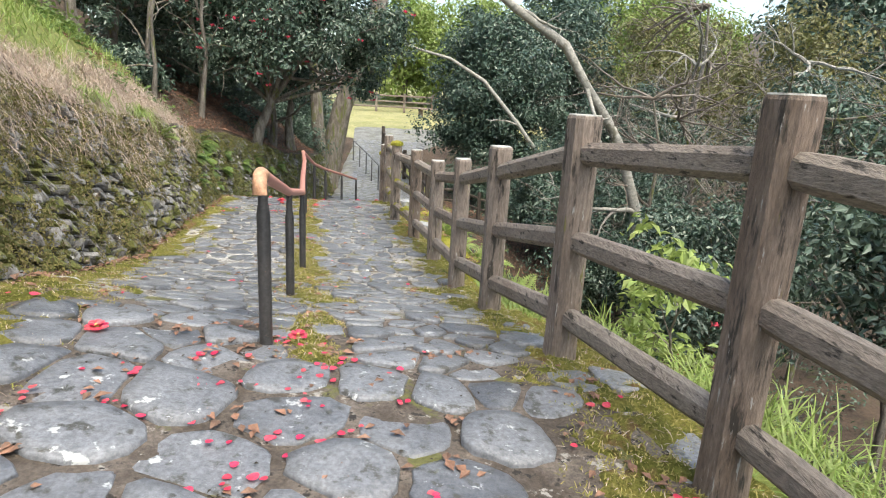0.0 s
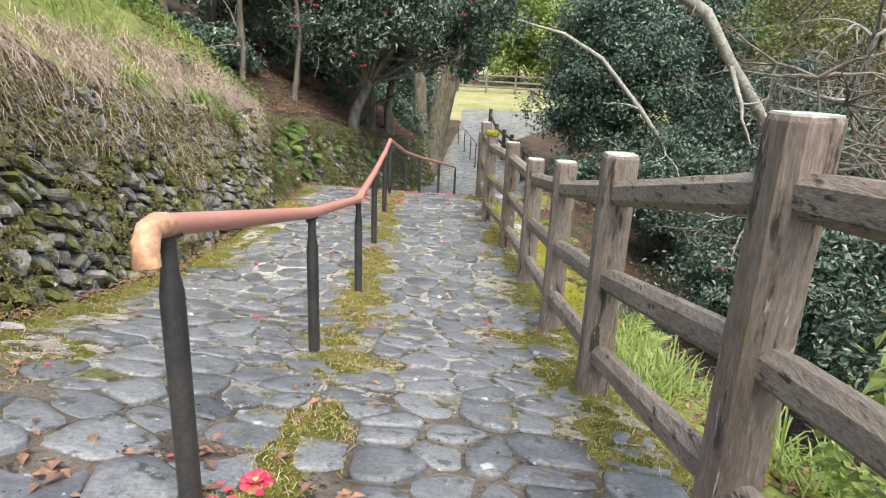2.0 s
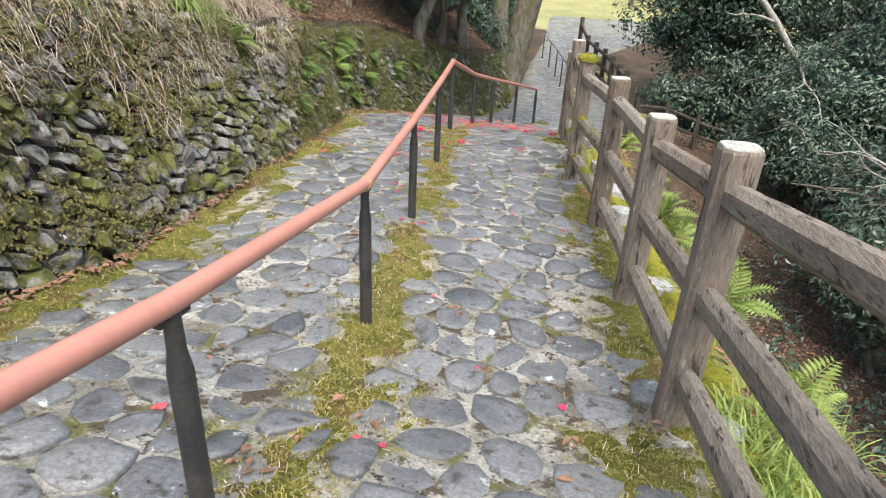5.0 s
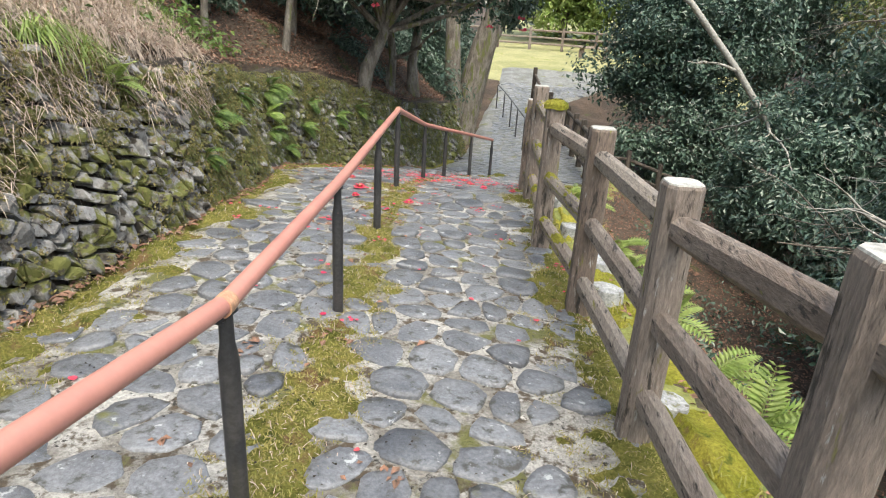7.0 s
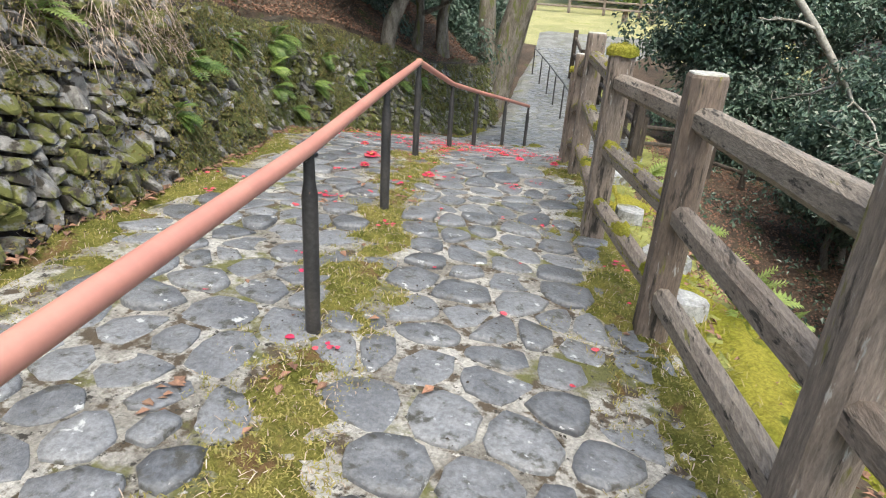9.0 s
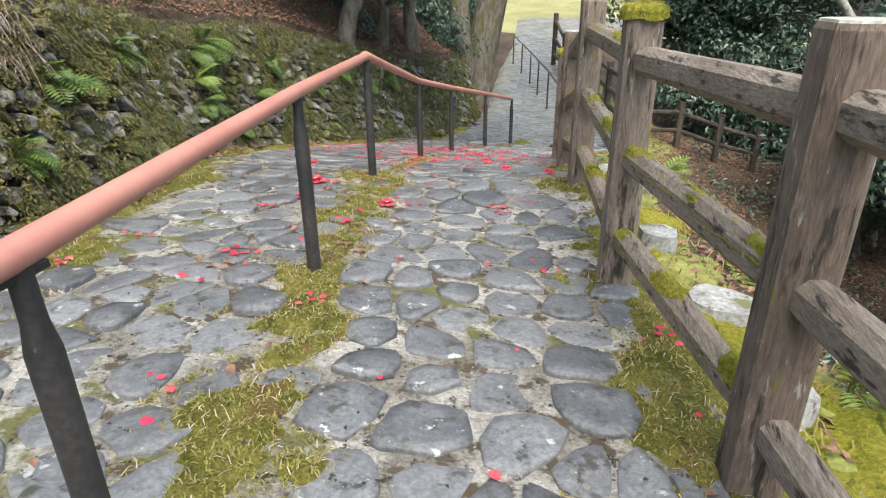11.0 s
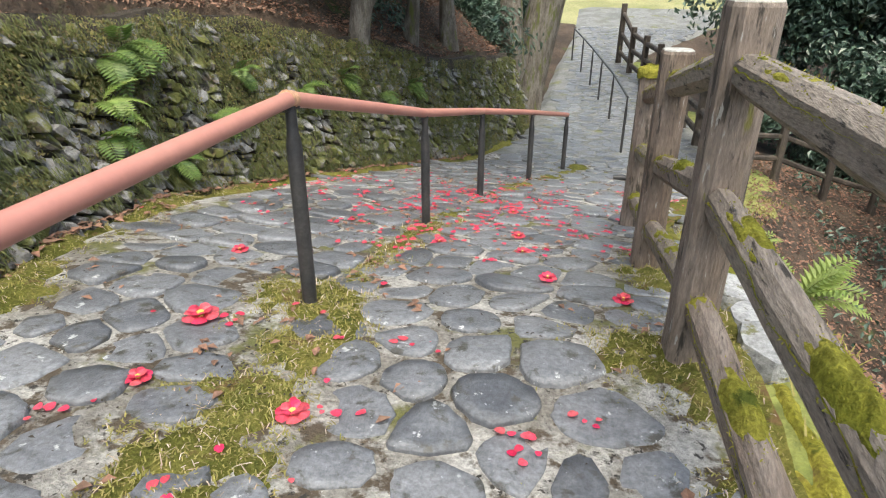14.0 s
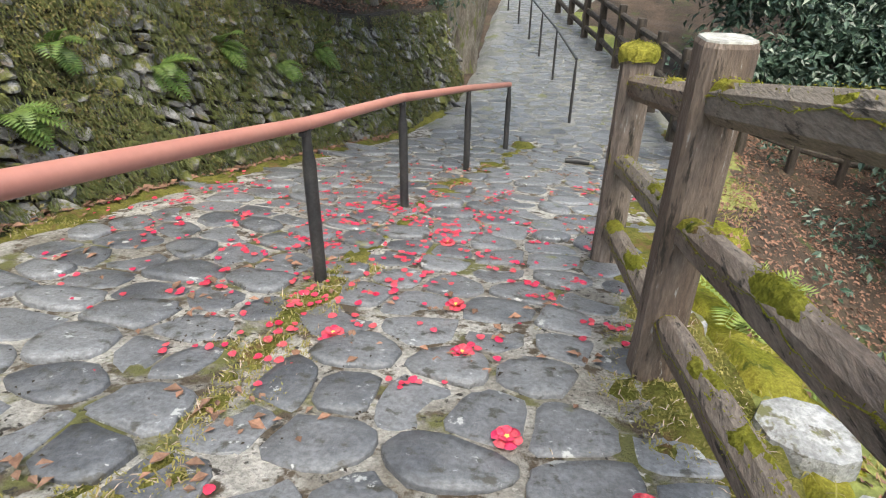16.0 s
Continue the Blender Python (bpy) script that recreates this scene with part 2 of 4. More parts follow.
def land_z(x, y):
    left, right = knots(y, WALL_X), knots(y, FENCE_X) + 0.35
    if x < left:
        d = left - x
        h = knots(y, WALL_H)
        rise = (0.62 if y < 11 else 0.5 if y < 23 else 0.12) * min(d, 14) + 0.15 * max(0, d - 14)
        back = max(0.0, min(1.0, (d - 0.35) / 0.25)) if h > 0 else 1
        return floor_z(left, y) - 0.12 + back * (h + 0.05) + max(0, d - 0.5) * 0 + (rise if d > 0.5 else 0) * min(1, max(0, d - 0.5)) + 0.12 * noise.noise((x * 0.5, y * 0.5, 1.0)) * min(1, d)
    if x > right:
        d = max(0.0, x - right - 0.5) + 0.12 * min(0.5, x - right)
        deep = 3.4 if y < 13.5 else 3.4 - 2.2 * (y - 13.5) / 6.5 if y < 20 else 1.2 * max(0.33, 1 - (y - 20) / 12)
        return floor_z(right, y) - 0.06 - deep * (1 - math.exp(-d * 0.85 / 2.0)) + 0.15 * noise.noise((x * 0.6, y * 0.6, 7.0)) * min(1, d) + max(0, d - 14) * 0.25
    return floor_z(x, y) - 0.12


# ---- builders ----
def part(name, bm, material, parent=None, label="", smooth=False):
    me = bpy.data.meshes.new(name)
    bm.to_mesh(me)
    bm.free()
    return linked(name, me, material, parent, label, smooth)


def linked(name, me, material, parent=None, label="", smooth=False):
    me.materials.append(material)
    if smooth:
        me.polygons.foreach_set("use_smooth", [p.loop_total <= 4 for p in me.polygons])
    ob = new(name, me)
    ob.parent = parent
    if label:
        ob["label"] = label
    return ob


def sheet(name, verts, faces, material, parent=None, label="", smooth=False):
    me = bpy.data.meshes.new(name)
    me.from_pydata([tuple(v) for v in verts], [], faces)
    return linked(name, me, material, parent, label, smooth)


def thing(name, label, category, group="", at=(0, 0, 0)):
    ob = new(name)
    ob.location = at
    return tagged(ob, label, category, group)


def grid(name, xs, ys, height, material, smooth=True):
    n, m = len(xs), len(ys)
    verts = [(x, y, height(x, y)) for y in ys for x in xs]
    faces = [(j * n + i, j * n + i + 1, (j + 1) * n + i + 1, (j + 1) * n + i) for j in range(m - 1) for i in range(n - 1)]
    return sheet(name, verts, faces, material, smooth=smooth)


def tube_data(points, radii, sides=8, wobble=0.0, rng=random):
    verts, faces = [], []
    up = Vector((0.13, 0.31, 0.94))
    pts = [Vector(p) for p in points]
    for i, p in enumerate(pts):
        d = (pts[min(i + 1, len(pts) - 1)] - pts[max(i - 1, 0)]).normalized()
        a = d.cross(up)
        a = a.normalized() if a.length > 1e-3 else Vector((1, 0, 0))
        b = d.cross(a)
        for k in range(sides):
            t = 2 * math.pi * k / sides
            r = radii[i] * (1 + wobble * noise.noise(p * 2.2 + Vector((math.cos(t), math.sin(t), 0)) * 1.3))
            verts.append(p + a * r * math.cos(t) + b * r * math.sin(t))
    for i in range(len(pts) - 1):
        for k in range(sides):
            q = (k + 1) % sides
            faces.append((i * sides + k, i * sides + q, (i + 1) * sides + q, (i + 1) * sides + k))
    last = (len(pts) - 1) * sides
    verts = verts + verts[:sides] + verts[last:last + sides]
    last += sides
    faces.append(tuple(range(last, last + sides))[::-1])
    faces.append(tuple(range(last + sides, last + 2 * sides)))
    return verts, faces


class Heap:
    """Gathers loose geometry for one mesh."""
    def __init__(self):
        self.v, self.f = [], []

    def add(self, verts, faces):
        n = len(self.v)
        self.v.extend(verts)
        self.f.extend(tuple(i + n for i in f) for f in faces)

    def leaf(self, p, way, side, length, width, fold=0.25):
        """A pointed leaf, folded along its rib."""
        n = way.cross(side)
        tip, mid = p + way * length - n * length * 0.12, p + way * length * 0.45
        self.add([p, mid + side * width * 0.5 + n * width * fold, tip, mid - side * width * 0.5 + n * width * fold], [(0, 1, 2), (0, 2, 3)])

    def blade(self, p, way, length, width, droop):
        """A thin bent blade of grass."""
        side = way.cross(Vector((0, 0, 1)))
        side = (side.normalized() if side.length > 1e-3 else Vector((1, 0, 0))) * width * 0.5
        m = p + way * length * 0.55
        e = p + way * length + Vector((0, 0, -droop * length)) + Vector((way.x, way.y, 0)) * droop * length * 0.5
        self.add([p - side, p + side, m + side * 0.8, m - side * 0.8, e], [(0, 1, 2, 3), (3, 2, 4)])

    def done(self, name, material, parent=None, label="", smooth=False):
        return sheet(name, self.v, self.f, material, parent, label, smooth)


def anyway(rng, flat=1.0):
    while True:
        v = Vector((rng.uniform(-1, 1), rng.uniform(-1, 1), rng.uniform(-1, 1)))
        if 0.05 < v.length < 1:
            v.z *= flat
            return v.normalized()


def units(rs, n):
    v = rs.normal(size=(n, 3))
    return v / np.linalg.norm(v, axis=1, keepdims=True)


def normed(v):
    return v / np.maximum(np.linalg.norm(v, axis=1, keepdims=True), 1e-6)


def leaf_mesh(name, p, out, size, rs, material, parent=None, label="", slim=0.5, hang=True):
    """One folded pointed leaf at each of the points p, facing out, of the sizes given."""
    n = len(p)
    side = normed(np.cross(out, units(rs, n)))
    way = normed(np.cross(side, out))
    if hang:
        way = np.where(way[:, 2:3] > 0.2, -way, way)
    size = np.asarray(size).reshape(-1, 1) * np.ones((n, 1))
    mid = p + way * size * 0.45
    w = side * size * slim * 0.5
    lift = out * size * slim * 0.2
    verts = np.stack([p, mid + w + lift, p + way * size - out * size * 0.1, mid - w + lift], 1).reshape(-1, 3)
    k = np.arange(n)[:, None] * 4
    faces = np.concatenate([k + [[0, 1, 2]], k + [[0, 2, 3]]], 1).reshape(-1, 3)
    return sheet(name, verts.tolist(), faces.tolist(), material, parent, label)


def blade_mesh(name, p, way, length, width, droop, material, parent=None, label=""):
    """Thin bent blades of grass from the points p."""
    n = len(p)
    length, width, droop = (np.asarray(a).reshape(-1, 1) * np.ones((n, 1)) for a in (length, width, droop))
    side = normed(np.cross(way, np.array([[0.0, 0.0, 1.0]])) + 1e-5) * width * 0.5
    down = np.array([[0.0, 0.0, 1.0]]) * droop * length
    m = p + way * length * 0.5 - down * 0.2
    m2 = p + way * length * 0.8 - down * 0.6
    e = p + way * length * 0.98 - down * 1.15
    verts = np.stack([p - side, p + side, m + side * 0.85, m - side * 0.85, m2 + side * 0.5, m2 - side * 0.5, e], 1).reshape(-1, 3)
    k = np.arange(n)[:, None] * 7
    faces = np.concatenate([k + [f] for f in ([0, 1, 2], [0, 2, 3], [3, 2, 4], [3, 4, 5], [5, 4, 6])], 1).reshape(-1, 3)
    return sheet(name, verts.tolist(), faces.tolist(), material, parent, label)


def foliage(name, seed, clumps, leaves, size, spread, material, parent=None, label=""):
    """Leaves about each (centre, radius) clump, mostly on its outside, facing up and out."""
    rs = np.random.RandomState(seed)
    c = np.repeat(np.array([tuple(k[0]) for k in clumps]), leaves, 0)
    r = np.repeat(np.array([k[1] for k in clumps]), leaves)[:, None]
    d = units(rs, len(c))
    p = c + d * r * rs.uniform(0.3, 1.05, (len(c), 1)) * np.array([[1, 1, 0.8]])
    out = normed(d + np.array([[0, 0, 0.45]]) + units(rs, len(c)) * spread)
    return leaf_mesh(name, p, out, size * rs.uniform(0.65, 1.3, len(c)), rs, material, parent, label)


def crown_clumps(rng, centre, radii, count, r, low=-1.0):
    out = []
    c = Vector(centre)
    while len(out) < count:
        d = anyway(rng)
        if d.z < low:
            continue
        k = rng.uniform(0.45, 1.0) * (0.8 + 0.35 * noise.noise(d * 2.1 + c))
        out.append((c + Vector((d.x * radii[0] * k, d.y * radii[1] * k, d.z * radii[2] * k)), r * rng.uniform(0.6, 1.25)))
    return out


def limb(rng, start, way, length, radius, depth, heap, bend=0.25, kids=3, ends=None, sides=7, sag=0.0):
    """A tapered branch with side branches."""
    pts, rad = [Vector(start)], [radius]
    d = Vector(way).normalized()
    n = 6
    for i in range(n):
        d = (d + anyway(rng) * bend + Vector((0, 0, -sag))).normalized()
        pts.append(pts[-1] + d * length / n)
        rad.append(radius * (1 - 0.75 * (i + 1) / n))
    heap.add(*tube_data(pts, rad, sides if depth > 0 else 4, 0.15))
    if ends is not None:
        ends.append(pts[-1])
    if depth > 0:
        for k in range(kids):
            i = rng.randint(2, n)
            limb(rng, pts[i], (d * 0.6 + anyway(rng, 0.7)).normalized(), length * rng.uniform(0.4, 0.7), rad[i] * 0.75, depth - 1, heap, bend * 1.1, kids, ends, max(4, sides - 2), sag)


def spaced(a, b, step):
    n = max(1, round((b - a) / step))
    return [a + (b - a) * i / n for i in range(n + 1)]


# ---- ground ----
GX = [-400, -200, -110, -70, -45, -32] + spaced(-25, -8, 0.7) + spaced(-7.6, 4, 0.16) + spaced(4.4, 20, 0.6) + [24, 32, 45, 70, 110, 200, 400]
GY = [-400, -200, -100, -50, -25, -14] + spaced(-9, -2.5, 0.5) + spaced(-2.2, 22, 0.2) + spaced(22.5, 60, 0.75) + [66, 75, 90, 120, 180, 400]
ground = tagged(grid("ground", GX, GY, land_z, LITTER), "brown leaf litter and grass on the wooded slopes", "ground", kind="structure")
ground.data.materials.append(TURF)
ground.data.materials.append(LAWN)
for face in ground.data.polygons:
    fx, fy, _ = face.center
    edge = 0.6 * noise.noise((fx * 0.8, fy * 0.8, 0.0))
    meadow = fx < knots(fy, WALL_X) - 0.6 + 0.3 * edge and fy < 10.6 + edge
    verge = fx > knots(fy, FENCE_X) - 0.3 and fx < knots(fy, FENCE_X) + 0.75 + edge
    if meadow or (verge and fy < 30):
        face.material_index = 1
    if fy > 35 and -10 < fx < 7:
        face.material_index = 2


def strip(name, y0, y1, across, height, material, inset=(0.0, 0.0), step=0.12):
    """A ribbon of the path between its two edges."""
    ys = spaced(y0, y1, step)
    verts, faces = [], []
    for y in ys:
        a, b = knots(y, WALL_X) + inset[0], knots(y, FENCE_X) + inset[1]
        for i in range(across + 1):
            x = a + (b - a) * i / across
            verts.append((x, y, height(x, y, i / across)))
    w = across + 1
    for j in range(len(ys) - 1):
        for i in range(across):
            faces.append((j * w + i, j * w + i + 1, (j + 1) * w + i + 1, (j + 1) * w + i))
    return sheet(name, verts, faces, material, smooth=True)


pavement = tagged(strip("pavement", -3.5, 38, 36, lambda x, y, u: floor_z(x, y) - (0.10 * max(0, 1 - u / 0.07)) - 0.1 * max(0, (u - 0.94) / 0.06), MORTAR, (0.02, 0.30)),
                  "sloping path of grey stones set in pale cement", "path", kind="structure")
pavement.data.materials.append(EARTH)
pavement.data.materials.append(FARPATH)
for face in pavement.data.polygons:
    fx, fy, _ = face.center
    if fy < 3.4 + 1.3 * noise.noise((fx * 1.3, fy * 1.3, 6.0)):
        face.material_index = 1
    elif fy > 18.9 + 0.8 * noise.noise((fx * 1.3, fy * 1.3, 6.0)):
        face.material_index = 2


def moss_amount(x, y):
    """How mossy the path is at a place, from under 0 (bare) to 1."""
    n = 0.85 * noise.noise((x * 2.3, y * 1.8, 11.0)) + 0.7 * noise.noise((x * 6, y * 6, 5.0)) + 0.5 * noise.noise((x * 17, y * 17, 8.0))
    mid = 1 - abs(x - 0.10 - knots(y, RAIL_X)) / (0.32 if 3 < y < 11.5 else 0.2)
    if y < 2.3:
        mid = -1
    right = 1 - (knots(y, FENCE_X) + 0.12 - x) / (0.62 if y < 9 else 0.42)
    left = 1 - (x - knots(y, WALL_X) - 0.12) / (0.55 if y < 11 else 0.3)
    if y > 18.6:
        mid, right, left = -1, right - 0.3, left - 0.2
    return max(mid, min(right, 0.8), min(left, 0.8)) * 0.9 + n - (0.34 if y > 11.5 else 0.24)


def moss_z(x, y, u):
    m = moss_amount(x, y)
    return floor_z(x, y) - 0.02 + 0.065 * max(-0.6, min(0.75, m)) + 0.012 * noise.noise((x * 14, y * 14, 2.0))


moss = tagged(strip("moss", -2, 20, 110, moss_z, MOSS, (0.10, 0.27), 0.05), "cushions of yellow-green moss growing along the path", "moss", kind="stuff")


# ---- stones ----
def clipped(poly, px, py, qx, qy):
    """The part of poly nearer to p than to q."""
    mx, my, nx, ny = (px + qx) / 2, (py + qy) / 2, qx - px, qy - py
    out = []
    for i in range(len(poly)):
        a, b = poly[i], poly[(i + 1) % len(poly)]
        da, db = (a[0] - mx) * nx + (a[1] - my) * ny, (b[0] - mx) * nx + (b[1] - my) * ny
        if da <= 0:
            out.append(a)
        if da * db < 0:
            t = da / (da - db)
            out.append((a[0] + (b[0] - a[0]) * t, a[1] + (b[1] - a[1]) * t))
    return out


def cells(sites, reach):
    """The outline of the land nearest to each site."""
    bins = {}
    for i, (x, y) in enumerate(sites):
        bins.setdefault((int(x // reach), int(y // reach)), []).append(i)
    out = []
    for i, (x, y) in enumerate(sites):
        poly = [(x - reach, y - reach), (x + reach, y - reach), (x + reach, y + reach), (x - reach, y + reach)]
        bx, by = int(x // reach), int(y // reach)
        near = [j for u in range(bx - 2, bx + 3) for v in range(by - 2, by + 3) for j in bins.get((u, v), ()) if j != i]
        near.sort(key=lambda j: (sites[j][0] - x) ** 2 + (sites[j][1] - y) ** 2)
        for j in near[:22]:
            poly = clipped(poly, x, y, *sites[j])
        out.append(poly)
    return out


def rounded(poly, shrink, rng, cut=0.28):
    """The outline drawn in by shrink metres, with its corners cut round."""
    cx, cy = sum(p[0] for p in poly) / len(poly), sum(p[1] for p in poly) / len(poly)
    ring = []
    for x, y in poly:
        d = math.hypot(x - cx, y - cy)
        k = max(0.35, 1 - shrink * 1.25 / max(d, 0.02))
        ring.append((cx + (x - cx) * k, cy + (y - cy) * k))
    merged = []
    for p in ring:
        if not merged or math.hypot(p[0] - merged[-1][0], p[1] - merged[-1][1]) > 0.03:
            merged.append(p)
    if len(merged) < 3:
        return [], (cx, cy)
    out = []
    for i, p in enumerate(merged):
        q = merged[(i + 1) % len(merged)]
        c = cut * rng.uniform(0.5, 1.4)
        for k in (c, 0.5, 1 - c):
            j = rng.uniform(-0.05, 0.03) if k != 0.5 else rng.uniform(-0.06, 0.05)
            x, y = p[0] + (q[0] - p[0]) * k, p[1] + (q[1] - p[1]) * k
            out.append((x + (x - cx) * j, y + (y - cy) * j))
    return out, (cx, cy)


def stone_shape(ring, centre, lay, high, tilt):
    """Verts and faces of one stone: sides, a worn edge and a slightly domed top; lay(x, y, h) gives the place."""
    n = len(ring)
    cx, cy = centre
    verts, faces = [], []
    for k, h in ((1.0, -0.05), (0.99, high * 0.45), (0.955, high * 0.95), (0.55, high * 1.04)):
        for x, y in ring:
            px, py = cx + (x - cx) * k, cy + (y - cy) * k
            verts.append(lay(px, py, h + ((x - cx) * tilt[0] + (y - cy) * tilt[1] if h > 0 else 0)))
    for r in range(3):
        for i in range(n):
            j = (i + 1) % n
            faces.append((r * n + i, r * n + j, (r + 1) * n + j, (r + 1) * n + i))
    verts.append(lay(cx, cy, high * 1.05))
    faces.extend((3 * n + i, 3 * n + (i + 1) % n, 4 * n) for i in range(n))
    return verts, faces


def paving():
    rng = random.Random(4)
    sites = []
    y, row = -2.0, 0
    while y < 35:
        step = 0.34 if y < 2.2 else 0.235 if y < 4.8 else 0.26 if y < 10.8 else 0.275
        widths = (0.26, 0.36, 0.42, 0.5) if y < 2.2 else (0.14, 0.2, 0.27, 0.33, 0.4) if y < 4.8 else (0.12, 0.2, 0.26, 0.31, 0.38) if y < 10.8 else (0.17, 0.26, 0.32, 0.38, 0.43)
        a, b = knots(y, WALL_X) + 0.1, knots(y, FENCE_X) + 0.15
        x = a + rng.uniform(0, 0.25)
        while x < b:
            w = rng.choice(widths)
            sites.append((x + w / 2, y + rng.uniform(-1, 1) * (0.08 if y < 10.5 else 0.05)))
            x += w
        y += step * rng.uniform(0.85, 1.15)
        row += 1
    loose, made = Heap(), []
    for (x, y), poly in zip(sites, cells(sites, 0.6)):
        if len(poly) < 3 or max(math.hypot(p[0] - x, p[1] - y) for p in poly) > 0.5:
            continue
        m = moss_amount(x, y)
        if m > 0.5 or (m > 0.22 and rng.random() < 0.4):
            continue
        gap = 0.014 if y < 2.2 else 0.008 if y < 4.6 else 0.013 if y < 10.8 else 0.012
        ring, centre = rounded(poly, gap * rng.uniform(0.6, 1.6) + (0.015 if rng.random() < 0.2 else 0), rng, 0.2 if y < 4.6 else 0.32 if y < 10.8 else 0.22)
        if len(ring) < 5:
            continue
        high = rng.choice((0.004, 0.008, 0.012, 0.016, 0.024) if y < 19 else (0.002, 0.004, 0.006)) * rng.uniform(0.8, 1.2)
        tilt = (rng.uniform(-0.05, 0.05), rng.uniform(-0.06, 0.04))
        made.append((y, stone_shape(ring, centre, lambda px, py, h: (px, py, floor_z(px, py) + h), high, tilt)))
    own = [d for y, d in made if 4.6 < y < 11.6][:300]
    ids = {id(d) for d in own}
    for d in own:
        sheet("stone", *d, SLATE, pavement, smooth=True)
    for y, d in made:
        if id(d) not in ids:
            loose.add(*d)
    tagged(loose.done("stones", SLATE, pavement, smooth=True), kind="stuff")


# ---- retaining wall ----
def wall_run():
    """Points along the foot of the wall with the distance walked."""
    out, s, last = [], 0.0, None
    for y in spaced(-4, 22.0, 0.1):
        p = Vector((knots(y, WALL_X), y, 0))
        s += (p - last).length if last else 0
        out.append((s, p.x, p.y))
        last = p
    return out


RUN = wall_run()
RUN_S, RUN_PX, RUN_PY = [r[0] for r in RUN], [r[1] for r in RUN], [r[2] for r in RUN]


END_S = RUN_S[-1]
EVEN_S = np.linspace(0, END_S, 1201)
EVEN_X, EVEN_Y = np.interp(EVEN_S, RUN_S, RUN_PX).tolist(), np.interp(EVEN_S, RUN_S, RUN_PY).tolist()


def run_at(s):
    """The foot of the wall s metres along it."""
    at = min(1199.99, max(0.0, s / END_S * 1200))
    k = int(at)
    return EVEN_X[k] + (EVEN_X[k + 1] - EVEN_X[k]) * (at - k), EVEN_Y[k] + (EVEN_Y[k + 1] - EVEN_Y[k]) * (at - k)


def wall_point(s, h, out=0.0):
    """A place on the face of the wall: s along it, h up it, out from it; the face leans back."""
    x, y = run_at(s)
    x2, y2 = run_at(s + 0.2)
    d = Vector((x2 - x, y2 - y, 0))
    d = d.normalized() if d.length > 1e-4 else Vector((0, 1, 0))
    n = Vector((d.y, -d.x, 0))
    z = floor_z(x, y) - 0.12
    bulge = 0.07 * noise.noise((s * 0.8, h * 1.2, 4.0))
    return Vector((x, y, z + h)) + n * (0.06 + out + bulge - 0.30 * h)


def wall_top(s):
    return knots(run_at(s)[1], WALL_H) * (1 + 0.07 * noise.noise((s * 1.3, 0, 9.0)))


def retaining_wall():
    rows = spaced(0, END_S, 0.25)
    verts, faces = [], []
    for s in rows:
        for i in range(6):
            verts.append(wall_point(s, wall_top(s) * i / 5, -0.07))
        verts.append(wall_point(s, wall_top(s), -0.6))
        verts.append(wall_point(s, -0.2, -0.8))
    w = 8
    for j in range(len(rows) - 1):
        for i in range(w):
            k = (i + 1) % w
            faces.append((j * w + i, (j + 1) * w + i, (j + 1) * w + k, j * w + k))
    core = tagged(sheet("wall_west", verts, faces, SOIL), "rough dry-stone retaining wall covered in moss and ferns", "wall", kind="structure")
    rng = random.Random(8)
    sites = []
    h = 0.04
    while h < 1.8:
        s = rng.uniform(0, 0.2)
        while s < END_S:
            w = rng.choice((0.07, 0.09, 0.12, 0.16, 0.21)) * (1.1 if h < 0.6 else 0.9)
            if h < wall_top(s) - 0.05:
                sites.append((s + w / 2 + rng.uniform(-0.03, 0.03), h + rng.uniform(-0.07, 0.07)))
            s += w
        h += rng.uniform(0.085, 0.135)
    loose, made = Heap(), []
    for (s, h), poly in zip(sites, cells(sites, 0.5)):
        if len(poly) < 3 or max(math.hypot(p[0] - s, p[1] - h) for p in poly) > 0.42:
            continue
        poly = [(a, max(-0.05, min(b, wall_top(a) - 0.01))) for a, b in poly]
        ring, centre = rounded(poly, rng.uniform(0.003, 0.03), rng, 0.16)
        if len(ring) < 5:
            continue
        high = rng.uniform(0.0, 0.10) * rng.uniform(0.5, 1.0)
        data = stone_shape(ring, centre, lambda a, b, o: wall_point(a, b, o), high, (rng.uniform(-0.7, 0.7), rng.uniform(-0.6, 0.5)))
        made.append((s, data))
    own = [d for s, d in made if 9.0 < s < 13.5][:300]
    ids = {id(d) for d in own}
    for d in own:
        sheet("rock", *d, WALLROCK, core)
    for s, d in made:
        if id(d) not in ids:
            loose.add(*d)
    tagged(loose.done("rocks", WALLROCK, core), kind="stuff")


